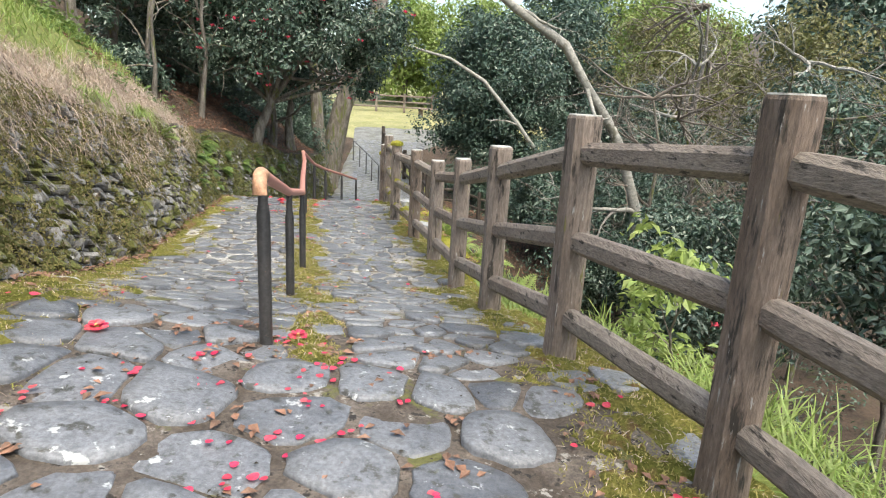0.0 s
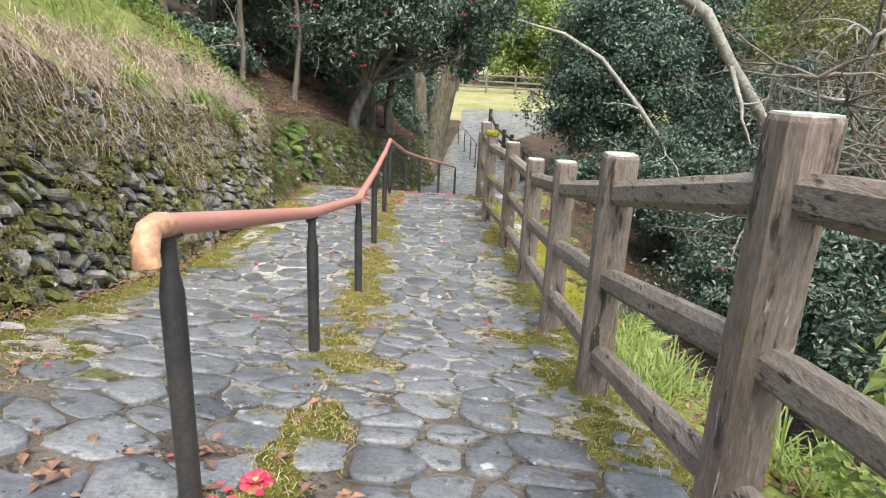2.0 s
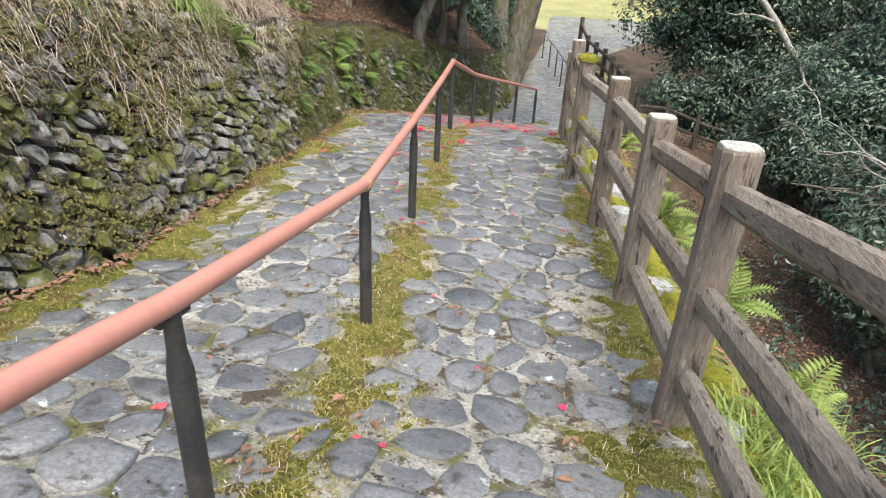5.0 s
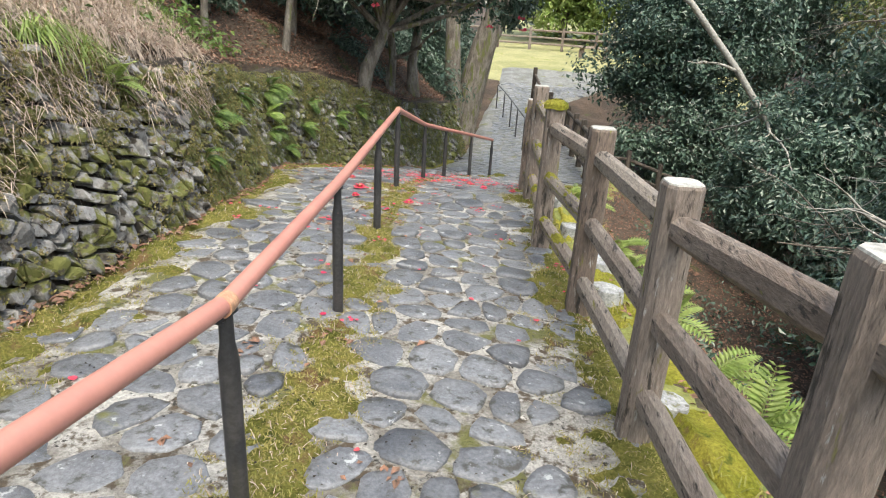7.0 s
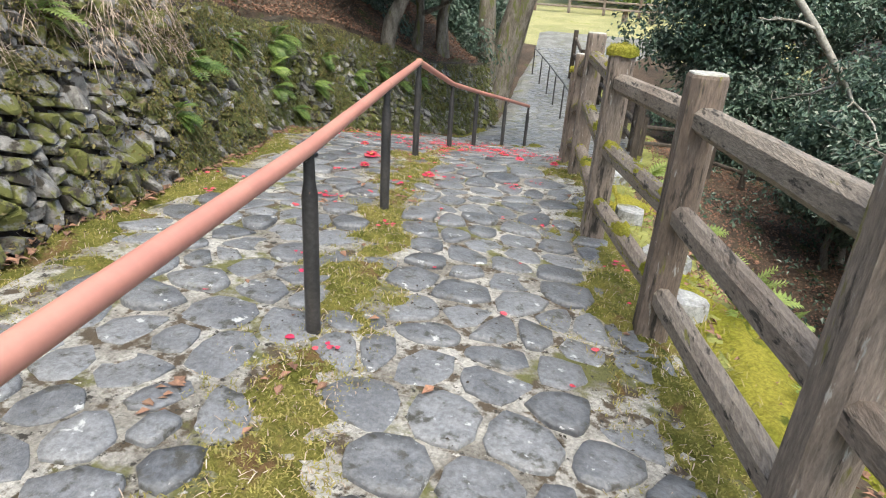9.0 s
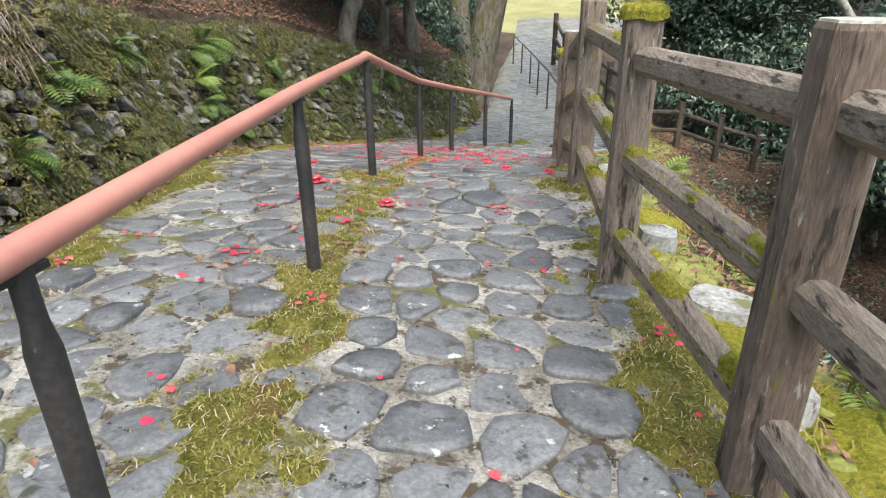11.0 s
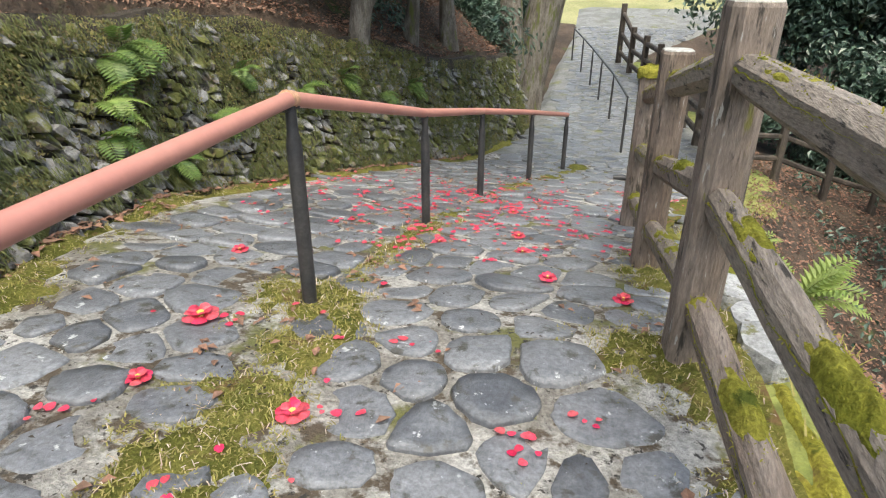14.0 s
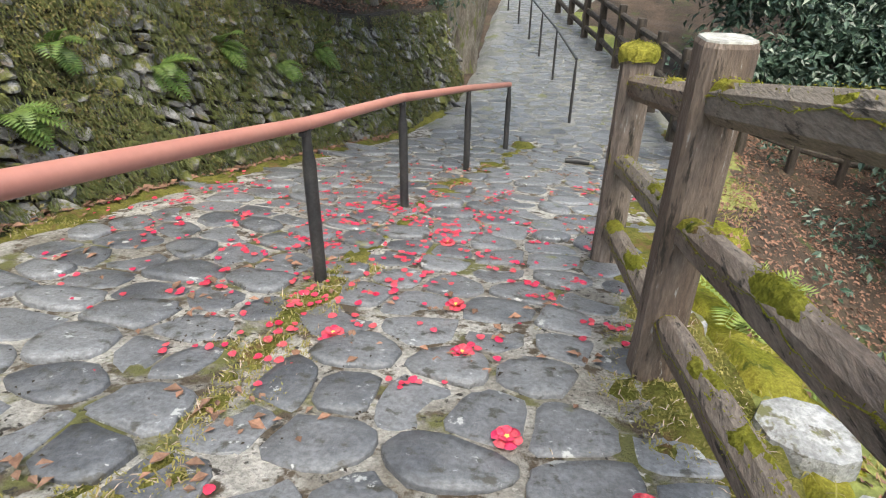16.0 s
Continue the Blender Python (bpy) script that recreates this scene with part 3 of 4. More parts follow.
# ---- log fence ----
def prism(a, b, wide, high, chamfer, sides_extra=0.0, rng=random):
    """A chamfered beam from a to b with slightly uneven sides."""
    a, b = Vector(a), Vector(b)
    d = (b - a).normalized()
    side = d.cross(Vector((0, 0, 1)))
    side = side.normalized() if side.length > 1e-3 else Vector((1, 0, 0))
    up = side.cross(d)
    w, h, c = wide / 2, high / 2, chamfer
    prof = [(w, -h + c), (w, h - c), (w - c, h), (-w + c, h), (-w, h - c), (-w, -h + c), (-w + c, -h), (w - c, -h)]
    verts, faces = [], []
    n = max(2, int((b - a).length / 0.12))
    for i in range(n + 1):
        p = a.lerp(b, i / n)
        end = 0.9 if i in (0, n) else 1.0
        q = p + (d * (chamfer * 0.5) if i == 0 else -d * chamfer * 0.0)
        for k, (u, v) in enumerate(prof):
            e = end * (1 + 0.05 * noise.noise(p * 6 + Vector((k * 1.7, 0, 0))))
            verts.append((p if i else q) + side * u * e + up * v * e)
    for i in range(n):
        for k in range(8):
            m = (k + 1) % 8
            faces.append((i * 8 + k, i * 8 + m, (i + 1) * 8 + m, (i + 1) * 8 + k))
    faces.append(tuple(range(8))[::-1])
    faces.append(tuple(range(n * 8, n * 8 + 8)))
    return verts, faces


def post_data(height, wide, turn):
    """A square post with chamfered corners and a bevelled top."""
    w, c = wide / 2, wide * 0.2
    prof = [(w, -w + c), (w, w - c), (w - c, w), (-w + c, w), (-w, w - c), (-w, -w + c), (-w + c, -w), (w - c, -w)]
    levels = [(-0.25, 1.05), (0.0, 1.06), (0.2, 1.0), (0.45, 0.99), (0.7, 1.0), (0.95, 0.99), (height - 0.014, 1.0), (height, 0.93)]
    verts, faces = [], []
    for z, k in levels:
        for i, (u, v) in enumerate(prof):
            e = k * (1 + 0.035 * noise.noise((i * 1.9, z * 3, turn * 7)))
            verts.append((u * e * math.cos(turn) - v * e * math.sin(turn), u * e * math.sin(turn) + v * e * math.cos(turn), z))
    for r in range(len(levels) - 1):
        for k in range(8):
            m = (k + 1) % 8
            faces.append((r * 8 + k, r * 8 + m, (r + 1) * 8 + m, (r + 1) * 8 + k))
    return verts, faces, [(len(levels) - 1) * 8 + k for k in range(8)]


def log_fence(label, feet, tops, wide, mossy, rails=(0.855, 0.515, 0.21), thick=0.12, wood=None, caps=()):
    fence = thing("log_fence", label, "fence", "log fences along the path")
    rng = random.Random(len(feet))
    for i, (x, y, z) in enumerate(feet):
        nx = feet[min(i + 1, len(feet) - 1)]
        pv = feet[max(i - 1, 0)]
        turn = math.atan2(nx[1] - pv[1], nx[0] - pv[0]) + rng.uniform(-0.08, 0.08)
        h = tops[i] - z
        v, f, cap = post_data(h, wide, turn)
        post = sheet("post", v, f, wood or WOOD, fence)
        post.location = (x, y, z)
        bm = bmesh.new()
        bm.faces.new([bm.verts.new(v[k]) for k in cap])
        lid = bmesh.ops.extrude_face_region(bm, geom=bm.faces[:])
        for e in lid["geom"]:
            if isinstance(e, bmesh.types.BMVert):
                e.co.z += 0.006
                e.co.x *= 0.97
                e.co.y *= 0.97
        part("post_top", bm, wood or ENDGRAIN, post, "" if wood else "pale lichened end grain")
        if i in caps:
            heap = Heap()
            off, rings, sides = rng.uniform(0, 50), 7, 18
            verts = []
            for q in range(rings + 1):
                for k in range(sides):
                    a, u = 6.2832 * k / sides, q / rings
                    r = wide * (0.1 + 0.56 * min(1, u * 1.25)) * (1 + 0.12 * noise.noise((math.cos(a) * 2, math.sin(a) * 2, off)))
                    drop = max(0.0, u - 0.8) * 5
                    z = h + 0.012 + 0.035 * (1 - u * u) + 0.012 * noise.noise((math.cos(a) * u * 4, math.sin(a) * u * 4, off)) - drop * (0.035 + 0.05 * max(0.0, noise.noise((math.cos(a) * 1.5, math.sin(a) * 1.5, off + 9))))
                    verts.append(Vector((r * math.cos(a), r * math.sin(a), z)))
            heap.add(verts, [(q * sides + k, q * sides + (k + 1) % sides, (q + 1) * sides + (k + 1) % sides, (q + 1) * sides + k) for q in range(rings) for k in range(sides)] + [tuple(range(sides))])
            for _ in range(500):
                heap.blade(verts[rng.randrange(len(verts))] + anyway(rng) * 0.008, (anyway(rng, 0.6) + Vector((0, 0, 0.5))).normalized(), rng.uniform(0.006, 0.016), 0.005, 0.4)
            tagged(heap.done("moss_cap", BRIGHT_MOSS, post, "yellow-green moss on the post top"), kind="stuff")
    for i in range(len(feet) - 1):
        for h in rails:
            a, b = (Vector((x, y, z + h * (t - z) + rng.uniform(-0.012, 0.012))) for (x, y, z), t in zip(feet[i:i + 2], tops[i:i + 2]))
            d = (b - a).normalized()
            sheet("rail", *prism(a + d * wide * 0.3, b - d * wide * 0.3, thick * 0.82, thick, thick * 0.24), wood or RAILWOOD, fence)
            if i in mossy and i + 1 in mossy or (i + 1 in mossy and rng.random() < 0.4):
                heap = Heap()
                side = d.cross(Vector((0, 0, 1))).normalized()
                off, n, m = rng.uniform(0, 9), 46, 6
                lump = lambda k, w: max(-0.03, 0.030 * (noise.noise((k * 4 + off, 1.0, 2.0)) + 0.5 * noise.noise((k * 14 + off, w * 1.5, 2.0)) - 0.02)) - 0.010 * w * w + 0.006 * noise.noise((k * 60, w * 6, off))
                verts = [a.lerp(b, 0.06 + 0.88 * k / n) + Vector((0, 0, thick * 0.49 - 0.035 * abs(w) ** 3 + lump(k / n, w))) + side * w * thick * 0.42 for k in range(n + 1) for w in (2 * q / m - 1 for q in range(m + 1))]
                heap.add(verts, [(k * (m + 1) + q, k * (m + 1) + q + 1, (k + 1) * (m + 1) + q + 1, (k + 1) * (m + 1) + q) for k in range(n) for q in range(m)])
                for _ in range(900):
                    v = verts[rng.randrange(len(verts))]
                    heap.blade(v + anyway(rng) * 0.008, (anyway(rng, 0.6) + Vector((0, 0, 0.8))).normalized(), rng.uniform(0.005, 0.014), 0.004, 0.3)
                tagged(heap.done("rail_moss", BRIGHT_MOSS, fence, "patches of moss on the rail"), kind="stuff")
    return fence


POSTS = [(1.38, 0.15, 1.40), (1.03, 1.62, 1.485), (0.67, 2.87, 1.355), (0.38, 4.22, 1.06), (0.16, 5.79, 0.785), (-0.098, 7.03, 0.615), (-0.418, 8.46, 0.59), (-0.812, 9.85, 0.54), (-1.085, 11.40, 0.55), (-1.28, 12.70, 0.25), (-1.437, 14.06, -0.065)]
log_fence("weathered brown log fence with three rails and mossy post tops", [(x, y, floor_z(x, y) - 0.02) for x, y, t in POSTS], [t for x, y, t in POSTS], 0.155, {7, 8, 9, 10}, caps=(7, 10))
FAR = [(-0.45, 17.9), (-0.5, 19.5), (-0.72, 21.1), (-0.98, 22.7), (-1.3, 24.4), (-1.68, 26.0), (-2.09, 27.1), (-2.53, 28.3), (-2.97, 29.5)]
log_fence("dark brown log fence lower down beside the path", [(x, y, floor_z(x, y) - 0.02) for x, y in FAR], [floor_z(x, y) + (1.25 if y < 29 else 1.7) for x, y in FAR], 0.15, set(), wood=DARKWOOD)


LOW = [(-0.3, 19.3), (0.45, 19.7), (1.25, 20.0), (2.05, 20.3), (2.85, 20.5), (3.7, 20.6), (4.6, 20.65), (5.6, 20.6)]
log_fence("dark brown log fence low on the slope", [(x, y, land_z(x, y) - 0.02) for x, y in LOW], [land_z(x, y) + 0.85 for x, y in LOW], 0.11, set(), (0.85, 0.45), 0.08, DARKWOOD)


# ---- handrails ----
def handrail(label, feet, radius, post_r, curl):
    """A rail over posts at (x, y, height of its middle)."""
    rail = thing("handrail", label, "handrail", "handrails on the path")
    tops = []
    for x, y, t in feet:
        z = floor_z(x, y)
        height = t - z
        tops.append(Vector((x, y, t)))
        prof = [(-0.15, 1.0), (height - 0.19, 1.0), (height - 0.13, 0.72), (height - radius * 0.6, 0.66)]
        v, f = tube_data([(0, 0, p[0]) for p in prof], [post_r * p[1] for p in prof], 12)
        post = sheet("post", v, f, IRON, rail, "dark grey iron post", smooth=True)
        post.location = (x, y, z)
        if radius > 0.03:
            sheet("bracket", *prism((x, y - 0.05, t - radius * 1.15), (x, y + 0.05, t - radius * 1.15), 0.03, 0.02, 0.004), IRON, rail, "small iron bracket")
    for i in range(len(tops) - 1):
        a, b = tops[i], tops[i + 1]
        sheet("bar", *tube_data([a.lerp(b, k / 6) for k in range(7)], [radius] * 7, 14), SALMON if radius > 0.03 else IRON, rail, smooth=True)
        if i in (2, 5) and radius > 0.03:
            d = (b - a).normalized()
            sheet("joint", *tube_data([a - d * 0.03, a + d * 0.03], [radius * 1.1] * 2, 14), TAN, rail, "tan rail joint", smooth=True)
    if curl:
        a, d = tops[0], (tops[0] - tops[1]).normalized()
        pts = [a, a + d * 0.05, a + d * 0.09 + Vector((0, 0, -0.012)), a + d * 0.115 + Vector((0, 0, -0.04)), a + d * 0.12 + Vector((0, 0, -0.10))]
        sheet("end_bend", *tube_data(pts, [radius * 1.1] * 5, 14), TAN, rail, "tan end bent down", smooth=True)
    return rail


handrail("salmon-coated handrail on dark iron posts down the middle of the path", [(-0.895, 2.56, 1.01), (-1.185, 4.215, 0.64), (-1.472, 5.89, 0.35), (-1.855, 7.61, 0.265), (-2.215, 9.3, 0.245), (-2.688, 11.285, 0.165), (-2.873, 13.17, -0.295), (-2.936, 14.796, -0.62), (-2.813, 16.51, -0.975), (-2.648, 18.155, -1.335)], 0.031, 0.033, True)
handrail("plain dark handrail lower down the path", [(x, y, floor_z(x, y) + 0.95) for x, y in ((-1.95, 19.95), (-2.48, 23.0), (-2.97, 25.0), (-3.4, 26.55), (-3.88, 28.0), (-4.4, 29.5))], 0.02, 0.022, False)

paving()
retaining_wall()


# ---- trees ----
def evergreen(name, label, foot, height, centre, radii, clumps, leaves, size, material, seed, r=0.7, trunk=0.12, blossoms=0, low=-1.0):
    rng = random.Random(seed)
    tree = thing(name, label, "tree", "evergreen trees")
    wood = Heap()
    base, top = Vector(foot), Vector(centre)
    pts = [base.lerp(top, k / 5) + anyway(rng, 0.2) * 0.12 * (k > 0) for k in range(6)]
    wood.add(*tube_data(pts, [trunk * (1 - 0.12 * k) for k in range(6)], 9, 0.2))
    groups = crown_clumps(rng, centre, radii, clumps, r, low)
    for c, _ in groups[::4]:
        k = rng.randint(2, 4)
        wood.add(*tube_data([pts[k], pts[k].lerp(c, 0.5) + anyway(rng) * 0.2, c], [trunk * 0.4, trunk * 0.25, 0.01], 5))
    wood.done("trunk", BARK, tree, smooth=True)
    foliage("crown", seed, groups, leaves, size, 0.7, material, tree)
    if blossoms:
        red = Heap()
        for _ in range(blossoms):
            c, cr = rng.choice(groups)
            d = (anyway(rng) + Vector((0.2, -0.7, 0))).normalized()
            p = Vector(c) + d * cr * 1.02
            for k in range(6):
                a = k * 1.05
                red.leaf(p, (d * 0.6 + Vector((math.cos(a), math.sin(a), 0.2))).normalized(), anyway(rng), 0.085, 0.085)
        red.done("blossoms", PETAL, tree, "red camellia blossoms")
    return tree


def at_ground(x, y, up=0.0):
    return (x, y, land_z(x, y) + up)


def trunk_only(label, pts, radii, material, name="tree", kids=0, seed=1, depth=2, sides=10, category="tree"):
    """A bare tree or bough: its bole, and branches as a second part."""
    rng = random.Random(seed)
    tree = thing(name, label, category)
    bole = Heap()
    bole.add(*tube_data(pts, radii, sides, 0.25))
    bole.done("trunk", material, tree, smooth=True)
    if kids:
        for k in range(kids):
            heap = Heap()
            i = rng.randint(1, len(pts) - 1)
            way = (Vector(pts[i]) - Vector(pts[i - 1])).normalized()
            limb(rng, pts[i], (way * 0.5 + anyway(rng, 0.6)).normalized(), rng.uniform(0.9, 2.0), radii[i] * 0.55, depth, heap, 0.3, 3, None, 6)
            heap.done("branch", material, tree, smooth=True)
    return tree


# the wood above the wall
evergreen("camellia_tree", "large camellia tree with glossy dark leaves and red blossoms", at_ground(-5.2, 16.6), 6, (-4.5, 17.0, 2.95), (4.1, 2.6, 2.75), 240, 190, 0.13, GLOSSY, 21, 0.55, 0.15, 130, -0.8)
evergreen("camellia_tree", "camellia tree in the shade of the wood", at_ground(-8.2, 15.0), 6, (-8.0, 15.0, 4.0), (2.8, 2.4, 2.2), 100, 170, 0.14, GLOSSY, 22, 0.6, 0.14, 16, -0.8)
evergreen("evergreen_tree", "dark evergreen tree standing deep in the wood", at_ground(-8.5, 20), 7, (-8.5, 20.0, 3.2), (3.6, 3.0, 3.4), 120, 160, 0.19, DARKLEAF, 31, 0.8, 0.2)
evergreen("evergreen_tree", "dark evergreen tree high on the bank", at_ground(-12, 14), 7, (-12, 14.0, 7.5), (3.6, 3.2, 3.2), 110, 160, 0.19, DARKLEAF, 32, 0.8, 0.25)
evergreen("evergreen_tree", "dark evergreen tree behind the leaning trunk", at_ground(-8, 27), 7, (-8.2, 27.0, 2.4), (3.0, 3.0, 4.2), 120, 160, 0.20, DARKLEAF, 33, 0.8, 0.2)
evergreen("evergreen_tree", "tall dark evergreen tree at the back of the wood", at_ground(-14, 24), 7, (-14, 24.0, 7.5), (4.5, 4.0, 5.0), 120, 160, 0.26, DARKLEAF, 34, 1.1, 0.3)
evergreen("evergreen_shrub", "low dark shrub under the trees above the wall", at_ground(-7.0, 13.2), 3, (-7.0, 13.2, 1.5), (1.3, 1.0, 0.8), 36, 150, 0.11, GLOSSY, 35, 0.4, 0.05)
evergreen("evergreen_shrub", "low dark shrub at the edge of the wood", at_ground(-6.7, 18.6), 3, (-6.6, 18.4, -0.1), (1.6, 0.9, 0.9), 40, 150, 0.11, DARKLEAF, 36, 0.4, 0.05)
evergreen("evergreen_shrub", "shrub with fresh leaves on the grassy bank", at_ground(-8.4, 9.6), 3, (-8.4, 9.6, 3.6), (1.5, 1.2, 0.9), 40, 130, 0.10, FRESH, 37, 0.45, 0.05)
# slender trunks in the wood
for n, (x, y, lean, r, tall) in enumerate([(-6.1, 12.6, 0.5, 0.05, 4.5), (-6.6, 13.4, 0.9, 0.055, 4.5), (-6.9, 11.6, -0.1, 0.07, 5), (-7.6, 12.6, 0.3, 0.08, 6), (-5.9, 14.8, 0.2, 0.06, 4), (-6.3, 15.8, -0.3, 0.07, 4),
                                           (-5.3, 18.6, 0.15, 0.11, 4), (-9.6, 12.0, 0.1, 0.16, 7), (-9.0, 10.4, 0.25, 0.11, 6), (-5.0, 19.6, 0.1, 0.14, 4)]):
    z = land_z(x, y) - 0.1
    pts = [(x + lean * (k / 5) ** 1.3 + 0.06 * math.sin(k * 2.1 + n), y + 0.05 * math.cos(k * 1.7 + n), z + tall * k / 5) for k in range(6)]
    trunk_only("slender brown tree trunk in the shaded wood", pts, [r * (1.25 if k == 0 else 1 - 0.1 * k) for k in range(6)], BARK, "tree", 5, 50 + n, 1)
# the large leaning tree beside the path
lean_pts = [(-4.75, 23.7, -2.7), (-4.6, 23.7, -2.0), (-4.35, 23.7, -0.9), (-4.0, 23.7, 0.5), (-3.5, 23.7, 2.0), (-2.95, 23.8, 3.4), (-2.5, 24.0, 5.2), (-2.2, 24.2, 7.2)]
big = trunk_only("large leaning tree with pale mossy bark beside the path", lean_pts, [0.62, 0.46, 0.40, 0.37, 0.36, 0.36, 0.30, 0.22], BARK, "tree", 0, 3, 2, 20)
fork = Heap()
fork.add(*tube_data([(-4.85, 22.9, -2.7), (-4.83, 22.9, -2.0), (-4.7, 22.9, -1.35), (-4.75, 22.95, -0.8), (-4.85, 23.0, 0.6), (-4.95, 23.1, 2.2), (-4.9, 23.3, 5.0)], [0.46, 0.31, 0.34, 0.25, 0.22, 0.2, 0.14], 14, 0.3))
fork.done("limb", BARK, big, smooth=True)

# beyond the fence
evergreen("evergreen_tree", "dense dark evergreen tree below the fence", at_ground(2.2, 24.6), 7, (2.0, 24.6, 1.4), (3.2, 3.0, 4.2), 230, 190, 0.16, DARKLEAF, 23, 0.75, 0.2)
evergreen("evergreen_tree", "dark evergreen tree on the lower slope", at_ground(5.6, 19.0), 6, (5.4, 19.0, -0.4), (3.2, 3.0, 2.6), 150, 190, 0.15, DARKLEAF, 24, 0.7, 0.18)
evergreen("evergreen_shrub", "broad dark evergreen shrub on the lower slope", at_ground(4.6, 14.0), 4, (4.6, 14.0, -1.7), (2.4, 2.6, 1.5), 120, 190, 0.12, DARKLEAF, 25, 0.55, 0.08)
evergreen("evergreen_shrub", "glossy camellia shrub beyond the fence with a few red blossoms", at_ground(4.5, 9.4), 4, (4.5, 9.4, -1.3), (1.9, 2.4, 1.5), 110, 190, 0.10, GLOSSY, 26, 0.5, 0.08, 10)
evergreen("evergreen_shrub", "camellia shrub with red blossoms on the slope beyond the fence", at_ground(5.0, 5.2), 4, (5.0, 5.2, 0.2), (1.9, 2.2, 1.6), 110, 170, 0.10, GLOSSY, 27, 0.5, 0.08, 16)
evergreen("evergreen_tree", "dark evergreen tree at the far end of the slope", at_ground(9.5, 27.0), 7, (9.5, 27.0, 1.5), (4.0, 4.0, 4.5), 100, 120, 0.2, OLIVE, 28, 1.0, 0.25)
evergreen("evergreen_shrub", "glossy shrub on the slope behind the fence", at_ground(3.4, 11.6), 3, (3.4, 11.8, -1.9), (1.3, 1.4, 1.0), 60, 170, 0.10, GLOSSY, 38, 0.45, 0.06, 4)
evergreen("leafy_tree", "far tree with light yellow-green leaves", at_ground(3, 49), 9, (3, 49, 4.5), (6, 5, 5), 110, 120, 0.35, FRESH, 41, 1.6, 0.3)
evergreen("leafy_tree", "far tree with light yellow-green leaves", at_ground(-3.5, 51), 9, (-3.5, 51, 4.5), (6, 5, 5), 110, 120, 0.38, FRESH, 42, 1.6, 0.3)
evergreen("leafy_tree", "far olive-green tree beyond the slope", at_ground(14, 40), 9, (14, 40, 4.5), (6, 5, 5), 120, 120, 0.34, FRESH, 43, 1.6, 0.3)
evergreen("evergreen_tree", "far dark tree closing the view", at_ground(22, 34), 9, (22, 34, 5), (6, 6, 6), 120, 120, 0.4, DARKLEAF, 44, 1.8, 0.3)
evergreen("evergreen_tree", "far olive tree closing the view", at_ground(18, 20), 9, (18, 20, 2.5), (4.5, 5, 4), 100, 110, 0.28, OLIVE, 45, 1.4, 0.3)
evergreen("evergreen_tree", "far dark tree closing the view", at_ground(-18, 44), 9, (-18, 44, 6), (8, 6, 7), 130, 120, 0.45, DARKLEAF, 46, 2.0, 0.3)
evergreen("evergreen_tree", "far dark tree closing the view", at_ground(14, 62), 9, (14, 62, 7), (9, 6, 7), 130, 120, 0.5, DARKLEAF, 47, 2.2, 0.3)
evergreen("evergreen_shrub", "dark shrub beside the foot of the leaning tree", at_ground(-6.2, 22.5), 3, (-6.0, 22.5, -0.5), (1.7, 1.5, 1.7), 60, 150, 0.14, DARKLEAF, 81, 0.6, 0.06)
evergreen("evergreen_shrub", "dark shrub at the edge of the lower path", at_ground(-6.4, 25.5), 3, (-6.4, 25.5, -0.2), (1.7, 1.8, 2.2), 70, 150, 0.15, DARKLEAF, 82, 0.6, 0.06)
evergreen("evergreen_shrub", "dark shrub at the edge of the lawn", at_ground(-7.6, 31), 3, (-7.6, 31, 0.4), (2.0, 2.2, 2.6), 70, 140, 0.18, DARKLEAF, 83, 0.7, 0.06)
evergreen("evergreen_tree", "dark evergreen tree across the slope", at_ground(9, 14), 5, (9, 14.0, 0.2), (2.6, 2.8, 2.6), 90, 150, 0.16, DARKLEAF, 84, 0.75, 0.12)
evergreen("evergreen_tree", "olive evergreen tree across the slope", at_ground(12, 21), 6, (12, 21.0, 1.8), (3.4, 3.2, 3.6), 80, 110, 0.2, OLIVE, 85, 0.95, 0.18)
evergreen("evergreen_tree", "dark evergreen tree past the lower fence", at_ground(5.5, 31), 6, (5.4, 31.0, 2.6), (3.4, 3.2, 4.6), 120, 150, 0.22, DARKLEAF, 86, 0.95, 0.18)
evergreen("evergreen_shrub", "broad dark shrub behind the low fence", at_ground(2.6, 22.8), 3, (2.6, 22.8, -1.9), (3.0, 1.2, 1.7), 110, 170, 0.14, DARKLEAF, 87, 0.55, 0.07)
evergreen("evergreen_shrub", "dark evergreen shrub standing on the slope", at_ground(3.3, 17.6), 3, (3.3, 17.6, -1.7), (1.8, 1.7, 1.7), 90, 180, 0.12, DARKLEAF, 88, 0.5, 0.07)
evergreen("evergreen_shrub", "dark evergreen shrub far down the slope", at_ground(6.2, 22.2), 3, (6.2, 22.2, -1.8), (2.2, 1.2, 1.6), 70, 160, 0.15, DARKLEAF, 89, 0.55, 0.07)
